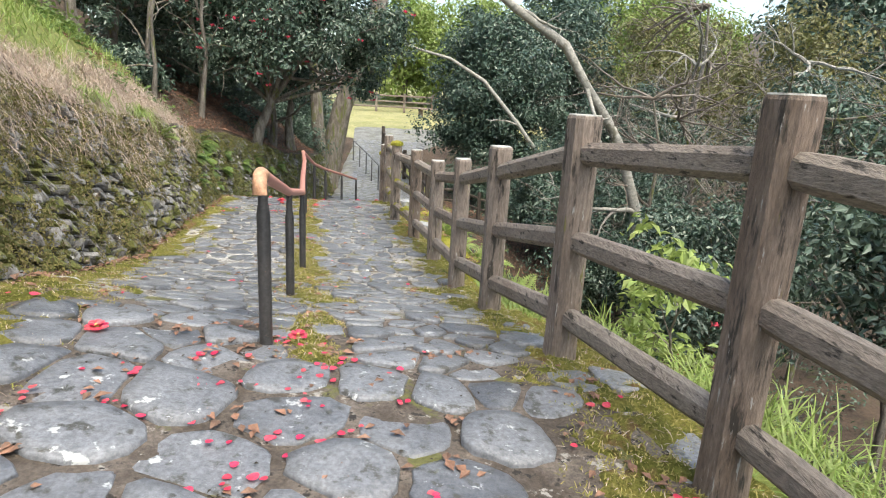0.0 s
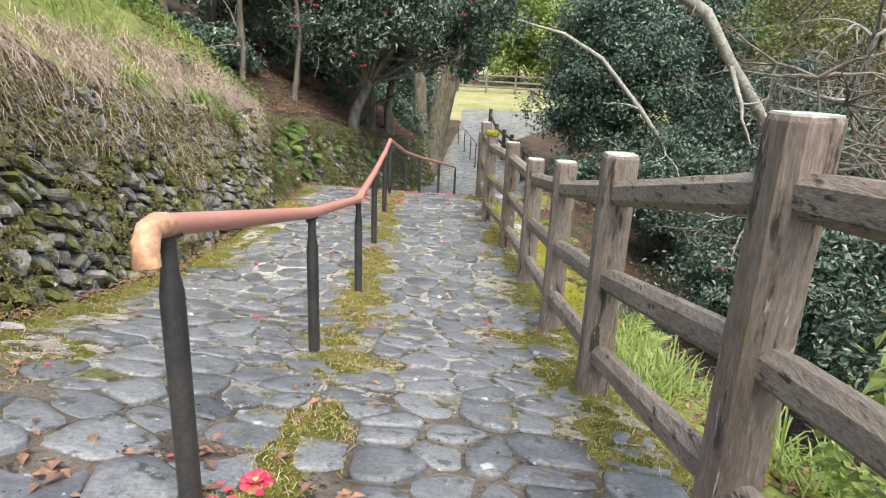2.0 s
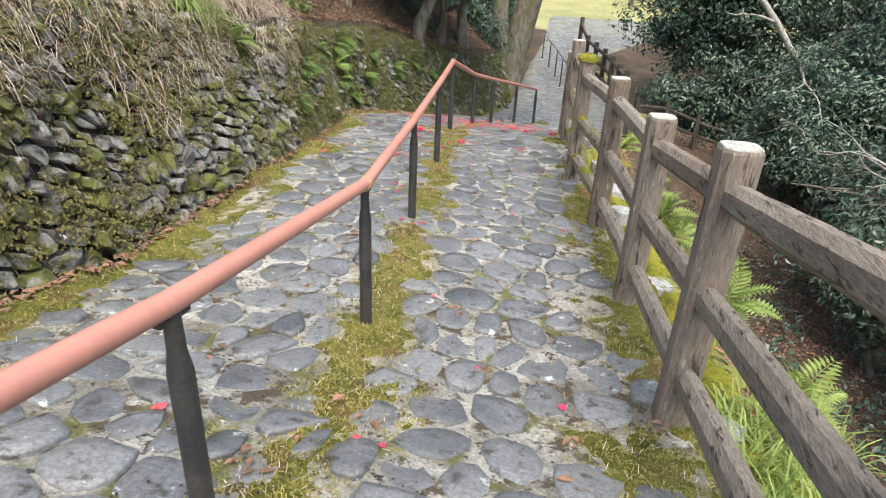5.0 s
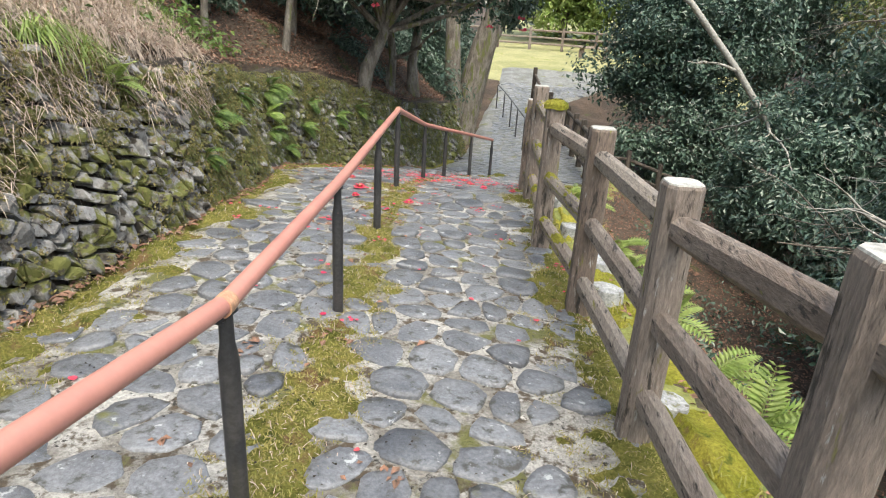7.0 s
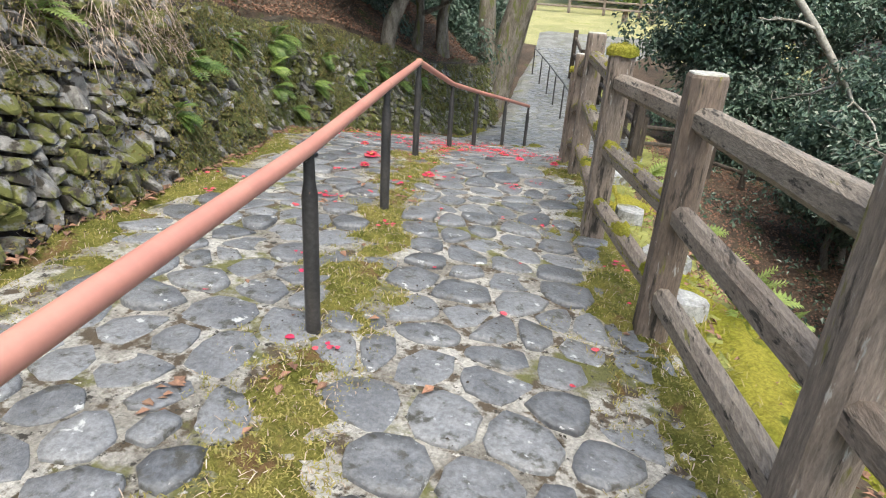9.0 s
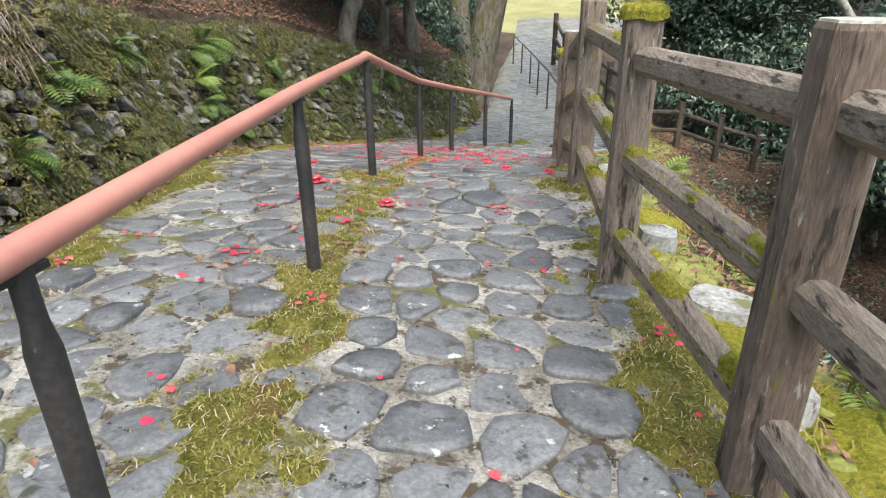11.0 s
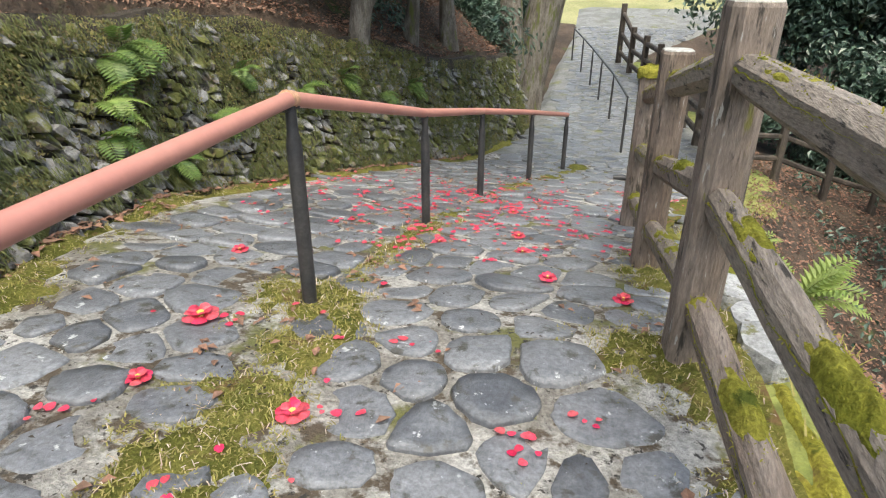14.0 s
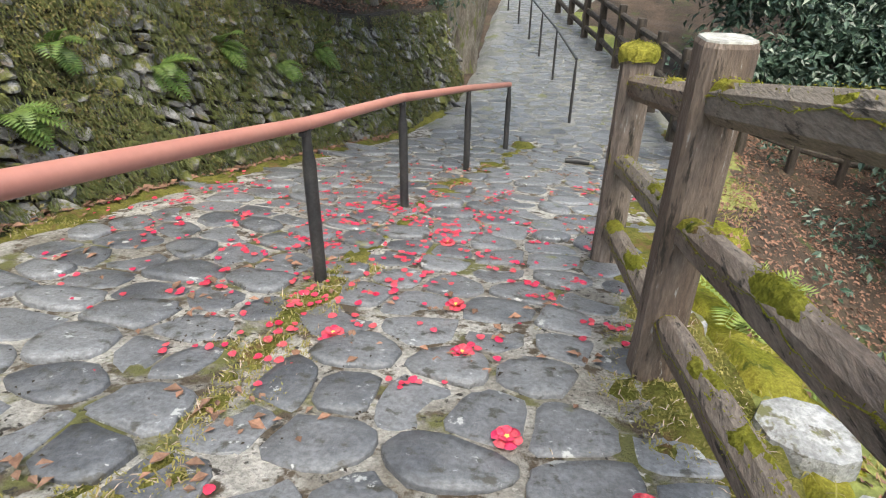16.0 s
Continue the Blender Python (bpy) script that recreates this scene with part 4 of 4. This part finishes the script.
# pale bare boughs over the slope
trunk_only("pale bare bough arching over the dark shrubs", [(-1.2, 18, 2.6), (0.02, 18, 2.31), (1.02, 18, 1.75), (2.14, 18, 0.54), (2.76, 18, -0.25), (3.3, 18.2, -1.2), (3.8, 18.4, land_z(3.8, 18.4) - 0.1)], [0.03, 0.045, 0.055, 0.06, 0.065, 0.08, 0.1], PALEBARK, "bare_tree", 5, 61, 1, 8)
trunk_only("pale grey bare tree leaning over the slope", [(0.6, 12, 3.4), (1.21, 12, 2.99), (2.2, 12, 2.38), (2.68, 12, 1.66), (3.17, 12, 1.01), (3.49, 12, 0.5), (4.0, 12.1, -0.8), (4.3, 12.2, land_z(4.3, 12.2) - 0.1)], [0.06, 0.085, 0.09, 0.085, 0.085, 0.09, 0.11, 0.14], PALEBARK, "bare_tree", 5, 62, 2, 9)
for n, (x, y, z, tall, r) in enumerate([(6.0, 14.5, -2.5, 5.5, 0.07), (7.5, 11.5, -2.5, 5.5, 0.07), (9.0, 15.5, -2.5, 7, 0.1), (8.0, 20, -2.5, 8, 0.12), (7.0, 8.2, -2.2, 5.0, 0.06), (10.5, 11.0, -2.0, 6.5, 0.09), (4.6, 12.6, -2, 5.6, 0.07), (5.6, 10.2, -2, 5.4, 0.06), (6.6, 16.4, -2, 6.6, 0.09)]):
    rng = random.Random(70 + n)
    tree = thing("bare_tree", "thin bare tree with brown twigs and mossy boughs", "tree", "bare trees")
    bole = Heap()
    z = land_z(x, y) - 0.1
    pts = [(x + rng.uniform(-0.15, 0.15) * k, y, z + tall * k / 5) for k in range(6)]
    bole.add(*tube_data(pts, [r * (1.2 - 0.18 * k) for k in range(6)], 8, 0.2))
    for k in range(14):
        heap = Heap()
        i = rng.randint(2, 5)
        limb(rng, pts[i], (anyway(rng, 0.35) + Vector((-0.25, -0.2, 0.25))).normalized(), rng.uniform(1.4, 2.8), r * 0.5, 2, heap, 0.28, 5, None, 6)
        heap.done("branch", (TWIG, BARK, PALEBARK)[n % 3], tree)
    bole.done("trunk", BARK, tree, smooth=True)


# ---- plants ----
def scatter(rs, n, x0, x1, y0, y1, keep, up=0.0):
    """Up to n places on the land for which keep(x, y) holds."""
    out = []
    for x, y in zip(rs.uniform(x0, x1, n), rs.uniform(y0, y1, n)):
        if keep(x, y):
            out.append((x, y, land_z(x, y) + up))
    return np.array(out)


def sown(name, label, category, pts, seed, length, width, droop, material, lift=0.9, lean=(0, 0, 0)):
    rs = np.random.RandomState(seed)
    n = len(pts)
    way = normed(units(rs, n) * 0.75 + np.array([[lean[0], lean[1], lift + lean[2]]]))
    ob = blade_mesh(name, pts, way, rs.uniform(length * 0.5, length * 1.3, n), width, rs.uniform(0.1, droop, n), material)
    return tagged(ob, label, category, kind="stuff")


RS = np.random.RandomState(12)
sown("grass", "bright green grass on the bank above the wall", "grass", scatter(RS, 42000, -12, -2.2, -2, 11.5, lambda x, y: x < knots(y, WALL_X) - 1.1 + 0.35 * noise.noise((x, y, 0)) and noise.noise((x * 0.7, y * 0.7, 4)) > -0.35), 1, 0.26, 0.012, 0.6, FRESH)
top = []
for y, d in zip(RS.uniform(-1.5, 10.6, 24000), RS.uniform(0.15, 1.25, 24000)):
    x = knots(y, WALL_X) - d
    if noise.noise((x * 1.3, y * 1.3, 9)) > -0.35:
        top.append((x, y, land_z(x, y) + 0.02))
top = np.array(top)
sown("dry_grass", "dry pinkish grass hanging over the wall's top", "dry grass", top, 2, 0.34, 0.008, 1.3, STRAW, 0.35, (0.55, -0.1, 0))
sown("verge_grass", "short grass along the foot of the fence", "grass", scatter(RS, 26000, -2, 2.6, -1, 18, lambda x, y: -0.1 < x - knots(y, FENCE_X) < 0.9 and noise.noise((x * 1.6, y * 1.6, 2)) > -0.25), 3, 0.10, 0.008, 0.6, MOSS_BLADE)
pts = scatter(RS, 14000, 0.4, 3.0, 0.5, 6.2, lambda x, y: 0.22 < x - knots(y, FENCE_X) < 1.5 and noise.noise((x * 1.4, y * 1.4, 5)) > -0.15)
sown("verge_sedge", "long pale sedge on the bank outside the fence", "grass", pts, 4, 0.42, 0.010, 1.0, FRESH, 0.9)


def moss_spots(n, y0, y1, seed, least=-0.05):
    """Places in the mossy strips: by the rail, by the fence and by the wall."""
    rs = np.random.RandomState(seed)
    out = []
    for y, u, v in zip(rs.uniform(y0, y1, n), rs.uniform(0, 1, n), rs.uniform(0, 1, n)):
        x = knots(y, RAIL_X) + 0.1 + (v - 0.5) * 0.8 if u < 0.5 else knots(y, FENCE_X) - 0.6 + 0.85 * v if u < 0.82 else knots(y, WALL_X) + 0.1 + 0.6 * v
        if moss_amount(x, y) > least:
            out.append((x, y, max(moss_z(x, y, 0), floor_z(x, y))))
    return np.array(out)


sown("moss_tips", "fine moss and grass tips along the path", "moss", moss_spots(120000, 1.0, 13.5, 3), 9, 0.026, 0.005, 0.6, MOSS_BLADE, 0.6)
sown("path_straw", "dry grass stalks among the moss along the path", "dry grass", moss_spots(17000, 1.0, 13.5, 13), 19, 0.05, 0.004, 1.2, STRAW, 0.35)
# undergrowth sown extra thick, its dark leaves standing in for tree shade
undergrowth = scatter(RS, 17000, 0.4, 9, 2, 24, lambda x, y: x > knots(y, FENCE_X) + 1.5 and noise.noise((x * 0.9, y * 0.9, 21)) > -0.05, 0.05)
tagged(leaf_mesh("undergrowth", undergrowth + np.abs(RS.normal(size=undergrowth.shape)) * np.array([[0, 0, 0.12]]), normed(units(RS, len(undergrowth)) * 0.7 + np.array([[0, 0, 0.9]])), RS.uniform(0.06, 0.13, len(undergrowth)), RS, GLOSSY), "low leafy undergrowth on the slope", "plants", kind="stuff")


fringe = scatter(RS, 9000, -11, -4.0, 8.5, 13.5, lambda x, y: x < knots(y, WALL_X) - 0.7 and noise.noise((x * 0.8, y * 0.8, 31)) > -0.05, 0.03)
tagged(leaf_mesh("bank_plants", fringe + np.abs(RS.normal(size=fringe.shape)) * np.array([[0, 0, 0.15]]), normed(units(RS, len(fringe)) * 0.7 + np.array([[0, 0, 0.9]])), RS.uniform(0.06, 0.14, len(fringe)), RS, FERN), "low green plants at the edge of the wood", "plants", kind="stuff")


def litter(name, label, pts, seed, size, material, flat=1.0):
    rs = np.random.RandomState(seed)
    n = len(pts)
    out = normed(units(rs, n) * 0.55 + np.array([[0, 0, flat]]))
    return tagged(leaf_mesh(name, pts, out, rs.uniform(size * 0.6, size * 1.3, n), rs, material, slim=0.55, hang=False), label, "leaves", kind="stuff")


litter("leaf_litter", "brown fallen leaves on the slopes", np.concatenate([scatter(RS, 46000, -9.5, -4.0, 8.8, 22, lambda x, y: x < knots(y, WALL_X) - 0.45, 0.012), scatter(RS, 42000, -1.5, 6.0, 3, 22, lambda x, y: x > knots(y, FENCE_X) + 0.5, 0.012)]), 6, 0.055, DEAD, 0.9)


# mossy growth on the wall face
def on_wall(n, rs, keep, out=0.05):
    pts, nrm = [], []
    for s, u in zip(rs.uniform(0, END_S - 0.3, n), rs.uniform(0, 1, n)):
        if keep(s, u):
            p = wall_point(s, u * wall_top(s), out + rs.uniform(-0.02, 0.03))
            q = wall_point(s, u * wall_top(s), out + 0.5)
            pts.append(p)
            nrm.append((q - p).normalized())
    return np.array(pts), np.array(nrm)


def wall_y(s):
    return run_at(s)[1]


def cushions(name, label, n, keep, size, material):
    p, nrm = on_wall(n, RS, keep, 0.045)
    p = p + nrm * np.abs(RS.normal(size=(len(p), 1))) * 0.022
    tagged(leaf_mesh(name, p, normed(nrm * 0.8 + units(RS, len(p)) * 0.8 + np.array([[0, 0, 0.3]])), RS.uniform(size * 0.5, size * 1.5, len(p)), RS, material, slim=0.55), label, "moss", kind="stuff")


cushions("wall_moss", "cushions of yellow-green moss on the wall face", 170000, lambda s, u: noise.noise((s * 1.1, u * 1.6, 2.0)) + 0.7 * noise.noise((s * 4, u * 5, 7.0)) + 0.6 * noise.noise((s * 11, u * 13, 1.0)) > (-0.02 if wall_y(s) < 10.5 else 0.2), 0.024, WALLMOSS)
p, nrm = on_wall(110000, RS, lambda s, u: wall_y(s) > 8.5 and noise.noise((s * 1.1, u * 1.6, 2.0)) + 0.7 * noise.noise((s * 4, u * 5, 7.0)) + 0.5 * noise.noise((s * 12, u * 9, 3.0)) + 0.12 - 0.25 * abs(u - 0.3) + 0.12 * min(2, wall_y(s) - 11) > 0)
tagged(blade_mesh("wall_deep_moss", p, normed(nrm * 0.9 + units(RS, len(p)) * 0.7 + np.array([[0, 0, -0.5]])), RS.uniform(0.02, 0.075, len(p)), 0.007, RS.uniform(0.2, 0.9, len(p)), DARK_MOSS), "deep green hanging moss and small plants on the shaded wall", "moss", kind="stuff")
p, nrm = on_wall(34000, RS, lambda s, u: noise.noise((s * 0.9, u * 1.3, 12.0)) + 0.6 * noise.noise((s * 5, u * 5, 3.0)) > 0.1)
tagged(leaf_mesh("wall_creeper", p, normed(nrm + units(RS, len(p)) * 0.6), RS.uniform(0.015, 0.04, len(p)), RS, WALLMOSS, slim=0.7), "small creeping leaves on the wall face", "creeper", kind="stuff")
p, nrm = on_wall(46000, RS, lambda s, u: u > 0.68 - 0.35 * noise.noise((s * 1.2, 0, 5.0)) and wall_y(s) < 10.0 and noise.noise((s * 3, u * 4, 1.0)) > -0.25)
tagged(blade_mesh("wall_straw", p, normed(nrm * 0.8 + units(RS, len(p)) * 1.5 + np.array([[0, 0, -0.25]])), RS.uniform(0.04, 0.22, len(p)), 0.006, RS.uniform(0.1, 0.7, len(p)), STRAW), "dry stalks hanging down the wall face", "dry grass", kind="stuff")


def fern(label, foot, out, fronds, length, seed, material=FERN):
    """A fern: arching fronds, each a rib with paired leaflets."""
    rng = random.Random(seed)
    plant = thing("fern", label, "fern", "ferns")
    out = Vector(out)
    for k in range(fronds):
        heap = Heap()
        way = (out + anyway(rng) * 0.75 + Vector((0, 0, 0.55))).normalized()
        tall = length * rng.uniform(0.7, 1.15)
        p, d = Vector(foot), way
        pts = [p.copy()]
        for i in range(12):
            d = (d + Vector((0, 0, -0.11))).normalized()
            p = p + d * tall / 12
            pts.append(p.copy())
        heap.add(*tube_data(pts, [0.004 - 0.0002 * i for i in range(13)], 4))
        for i in range(2, 13):
            d = (pts[i] - pts[i - 1]).normalized()
            side = d.cross(Vector((0, 0, 1)))
            side = side.normalized() if side.length > 0.05 else Vector((1, 0, 0))
            size = tall * 0.30 * math.sin(math.pi * (0.16 + 0.8 * i / 13)) + 0.012
            for sgn in (-1, 1):
                heap.leaf(pts[i], (side * sgn + d * 0.45).normalized(), d, size, size * 0.34, 0.1)
        heap.done("frond", material, plant)
    return plant


def wall_fern(y, u, length, seed, fronds=7, material=FERN):
    s = float(np.interp(y, RUN_PY, RUN_S))
    p = wall_point(s, u * wall_top(s), 0.03)
    n = (wall_point(s, u * wall_top(s), 0.5) - p).normalized()
    fern("green fern growing out of the stone wall", p, n, fronds, length, seed, material)


for n, (y, u, length) in enumerate([(8.5, 0.80, 0.28), (10.0, 0.62, 0.32), (12.5, 0.58, 0.34), (12.72, 0.80, 0.32), (12.9, 0.86, 0.36), (12.35, 0.42, 0.28), (13.0, 0.25, 0.28), (14.2, 0.7, 0.30), (15.0, 0.6, 0.32), (15.8, 0.72, 0.3), (16.6, 0.6, 0.3), (10.9, 0.75, 0.3),
                                    (13.6, 0.45, 0.3), (9.4, 0.4, 0.2), (17.4, 0.7, 0.3)]):
    wall_fern(y, u, length, 100 + n, 7, FRESH if n in (0, 2) else FERN)
for n, (x, y) in enumerate([(-0.06, 10.85), (0.08, 10.6), (0.14, 9.31), (0.3, 9.1), (0.62, 7.6), (-0.76, 13.6), (-0.6, 13.9), (1.1, 7.1), (0.98, 6.8), (0.5, 8.3), (-0.4, 12.9)]):
    fern("fresh green fern on the bank outside the fence", at_ground(x, y), (0.2, -0.3, 0.5), 8, 0.36, 130 + n, FRESH)
for n, (x, y) in enumerate([(-4.25, 8.0), (-4.3, 8.4), (-4.1, 6.7)]):
    rs = np.random.RandomState(n)
    q = np.tile(np.array([at_ground(x, y)]), (160, 1)) + rs.normal(size=(160, 3)) * np.array([[0.06, 0.06, 0.01]])
    tagged(blade_mesh("grass_tuft", q, normed(units(rs, 160) * 0.6 + np.array([[0.25, 0, 0.9]])), rs.uniform(0.3, 0.6, 160), 0.014, 0.9, FRESH), "tall bright green grass tuft on top of the wall", "grass", "grass tufts", "stuff")


for n, (x, y, w) in enumerate([(-1.10, 12.30, 0.13), (-0.80, 12.42, 0.19), (-0.74, 11.95, 0.17), (-0.70, 11.62, 0.2), (-1.10, 13.3, 0.15), (-0.28, 9.82, 0.2), (-0.55, 10.6, 0.14), (-0.2, 9.0, 0.14), (0.12, 7.5, 0.13), (0.42, 5.9, 0.12), (-2.05, 1.95, 0.13), (-2.5, 3.5, 0.12)]):
    rng = random.Random(200 + n)
    ring = [(x + w * rng.uniform(0.8, 1.1) * math.cos(a * 0.63), y + w * 0.8 * rng.uniform(0.8, 1.1) * math.sin(a * 0.63)) for a in range(10)]
    slab = sheet("edge_stone", *stone_shape(ring, (x, y), lambda a, b, o: (a, b, (floor_z(x, y) if x < knots(y, FENCE_X) + 0.3 else land_z(x, y) + 0.1) - 0.075 + o), 0.075, (-0.1, 0.03)), PALESTONE)
    tagged(slab, "flat pale stone set at the edge of the path", "stone", "edge stones")


# bright moss on the bank outside the fence
def verge_z(x, y, u):
    m = noise.noise((x * 1.9, y * 1.7, 41.0)) + 0.4 * noise.noise((x * 5, y * 5, 13.0)) + 0.25 * noise.noise((x * 15, y * 15, 3.0))
    edge = 1.6 * abs(u - 0.42)
    return max(land_z(x, y), floor_z(x, y) - 0.12 if u < 0.4 else -9) - 0.03 + 0.11 * max(-0.5, min(0.8, m + 0.30 - edge * edge)) + 0.008 * noise.noise((x * 30, y * 30, 1.0))


verge_moss = strip("verge_moss", 2.6, 16, 34, lambda x, y, u: 0, BRIGHT_MOSS, (0, 0), 0.06)
for v in verge_moss.data.vertices:
    left, right = knots(v.co.y, WALL_X), knots(v.co.y, FENCE_X)
    u = (v.co.x - left) / (right - left)
    v.co.x = right + 0.02 + 1.0 * u
    v.co.z = verge_z(v.co.x, v.co.y, u)
tagged(verge_moss, "bright yellow-green moss mounds on the bank outside the fence", "moss", kind="stuff")


# sapling outside the fence
def sapling(x, y, tall, seed):
    rng = random.Random(seed)
    plant = thing("sapling", "young shrub with pale green leaves outside the fence", "shrub")
    heap, ends = Heap(), []
    limb(rng, at_ground(x, y, -0.05), (0.1, 0, 1), tall, 0.012, 2, heap, 0.3, 5, ends, 5)
    tagged(heap.done("stems", TWIG, plant), kind="stuff")
    foliage("leaves", seed, [(e, 0.10) for e in ends], 14, 0.075, 0.8, FRESH, plant)


sapling(1.45, 3.2, 0.75, 7)
sapling(1.7, 3.6, 0.6, 8)


stub = sheet("drain_stub", *tube_data([(-1.86, 17.56, floor_z(-1.86, 17.56) + 0.03), (-1.72, 17.58, floor_z(-1.72, 17.58) + 0.035), (-1.58, 17.57, floor_z(-1.58, 17.57) + 0.03)], [0.03, 0.04, 0.032], 10), IRON, smooth=True)
tagged(stub, "short black pipe end lying across the paving", "pipe")


# ---- plaza at the end ----
bench = thing("bench", "plain dark wooden bench on the lawn", "bench")
bx, by = -1.0, 42.0
bz = floor_z(bx, by) + 0.02
sheet("seat", *prism((bx - 0.9, by, bz + 0.45), (bx + 0.9, by, bz + 0.45), 0.45, 0.08, 0.015), RAILWOOD, bench)
for dx in (-0.7, 0.7):
    sheet("leg", *prism((bx + dx, by, bz - 0.1), (bx + dx, by, bz + 0.41), 0.3, 0.12, 0.01), WOOD, bench)
log_fence("brown log fence at the far edge of the lawn", [(x, 44.5, floor_z(x, 44.5)) for x in (-11, -9, -7, -5, -3, -1, 1)], [floor_z(x, 44.5) + 1.2 for x in (-11, -9, -7, -5, -3, -1, 1)], 0.16, set())


# ---- petals and blossoms on the path ----
def top_z(x, y):
    return max(floor_z(x, y) + 0.014, moss_z(x, y, 0) + 0.008)


def petal_mesh(name, p, size, rs, material):
    """Rounded, slightly cupped petals lying at the points p."""
    n = len(p)
    out = normed(units(rs, n) * 0.13 + np.array([[0, 0, 1.0]]))
    side = normed(np.cross(out, units(rs, n)))
    way = np.cross(side, out)
    rim = [(-0.5, 0.12), (-0.1, 0.42), (0.3, 0.44), (0.5, 0.18), (0.46, 0.0), (0.5, -0.18), (0.3, -0.44), (-0.1, -0.42), (-0.5, -0.12)]
    size = size.reshape(-1, 1)
    cup = rs.uniform(0.0, 0.13, (n, 1))
    ring = [p + size * (way * u + side * v + out * cup * (u * u + v * v)) for u, v in rim]
    verts = np.stack(ring + [p + out * 0.001], 1).reshape(-1, 3)
    k = np.arange(n)[:, None] * 10
    faces = np.concatenate([k + [[i, (i + 1) % 9, 9]] for i in range(9)], 1).reshape(-1, 3)
    return sheet(name, verts.tolist(), faces.tolist(), material, smooth=True)


def petal_field(name, label, places, seed, size, material):
    rs = np.random.RandomState(seed)
    pts = np.array([(x, y, top_z(x, y) + rs.uniform(0.0, 0.008)) for x, y in places])
    n = len(pts)
    if material is PETAL:
        return tagged(petal_mesh(name, pts, rs.uniform(size * 0.6, size * 1.4, n), rs, material), label, "petals", kind="stuff")
    out = normed(units(rs, n) * 0.2 + np.array([[0, 0, 1.0]]))
    return tagged(leaf_mesh(name, pts, out, rs.uniform(size * 0.6, size * 1.4, n), rs, material, slim=0.6, hang=False), label, "leaves", kind="stuff")


def fallen(n, y0, y1, dense, seed):
    rs = np.random.RandomState(seed)
    out = []
    while len(out) < n:
        y = rs.uniform(y0, y1)
        a, b = knots(y, WALL_X) + 0.15, knots(y, FENCE_X) + 0.1
        x = rs.uniform(a, b)
        near = math.exp(-((x - knots(y, RAIL_X)) / 0.5) ** 2)
        if rs.rand() < dense(y) * (0.12 + 0.75 * near + 1.2 * max(0, noise.noise((x * 2.4, y * 2.4, 1.0)))):
            out.append((x, y))
            for _ in range(rs.randint(0, 6) if rs.rand() < 0.5 else 0):
                out.append((x + rs.normal() * 0.07, y + rs.normal() * 0.035))
    return out[:n]


petal_field("petals", "red camellia petals fallen on the stones", fallen(980, 10.8, 16.5, lambda y: min(1, max(0.015, (y - 11.9) / 1.5)) if y < 15 else 0.3, 1) + fallen(230, 0.4, 2.7, lambda y: 1, 2) + fallen(120, 7.0, 11.2, lambda y: (y - 6) / 5, 3) + fallen(18, 2.7, 7, lambda y: 1, 4), 1, 0.031, PETAL)
petal_field("dead_leaves", "orange-brown fallen leaves on the path", fallen(500, 11, 17, lambda y: 1, 5) + fallen(330, 0.6, 2.9, lambda y: 1, 6) + fallen(160, 3, 11, lambda y: 1, 7), 2, 0.05, DEAD)
petal_field("crumbs", "dark crumbs of leaf and soil in the joints", fallen(1600, 0.8, 15, lambda y: 1, 15), 8, 0.016, SOIL)
gutter = [(knots(y, WALL_X) + 0.06 + 0.10 * random.random(), y) for y in np.random.RandomState(3).uniform(3, 18.5, 900)]
petal_field("gutter_leaves", "brown leaves gathered at the foot of the wall", gutter, 5, 0.06, DEAD)


def blossom(x, y, size, seed):
    """A whole fallen camellia: two rings of petals about yellow stamens."""
    rng = random.Random(seed)
    flower = thing("camellia_blossom", "whole red camellia blossom fallen on the stones", "flower", "fallen blossoms")
    z = top_z(x, y)
    for ring, (count, lift, r) in enumerate(((6, 0.25, size), (5, 0.8, size * 0.75))):
        for k in range(count):
            a = 6.283 * k / count + ring * 0.5 + rng.uniform(-0.15, 0.15)
            heap = Heap()
            d = Vector((math.cos(a), math.sin(a), lift)).normalized()
            side = Vector((-math.sin(a), math.cos(a), 0))
            q = Vector((x, y, z + 0.004 + 0.006 * ring))
            n = d.cross(side)
            rim = [(0.0, 0.0), (0.45, 0.36), (0.85, 0.40), (1.0, 0.12), (1.0, -0.12), (0.85, -0.40), (0.45, -0.36)]
            verts = [q + d * u * r + side * v * r - n * r * 0.35 * u * u * 0.4 for u, v in rim] + [q + d * 0.55 * r + n * r * 0.1]
            heap.add(verts, [(i, (i + 1) % 7, 7) for i in range(7)])
            heap.done("petal", PETAL, flower)
    heap = Heap()
    heap.add(*tube_data([(x, y, z), (x, y, z + size * 0.35)], [size * 0.16, size * 0.2], 8))
    heap.done("stamens", STAMEN, flower, "yellow stamens")


for n, (x, y, size) in enumerate([(-0.77, 2.72, 0.055), (-1.61, 2.32, 0.055), (-3.03, 10.97, 0.08), (-2.13, 13.05, 0.05), (-3.46, 11.78, 0.05), (-2.3, 10.55, 0.06), (-2.9, 10.5, 0.05), (-1.75, 12.1, 0.05), (-1.35, 11.9, 0.05), (-2.55, 12.6, 0.05), (-2.0, 12.6, 0.05), (-2.4, 14.0, 0.05)]):
    blossom(x, y, size, n)
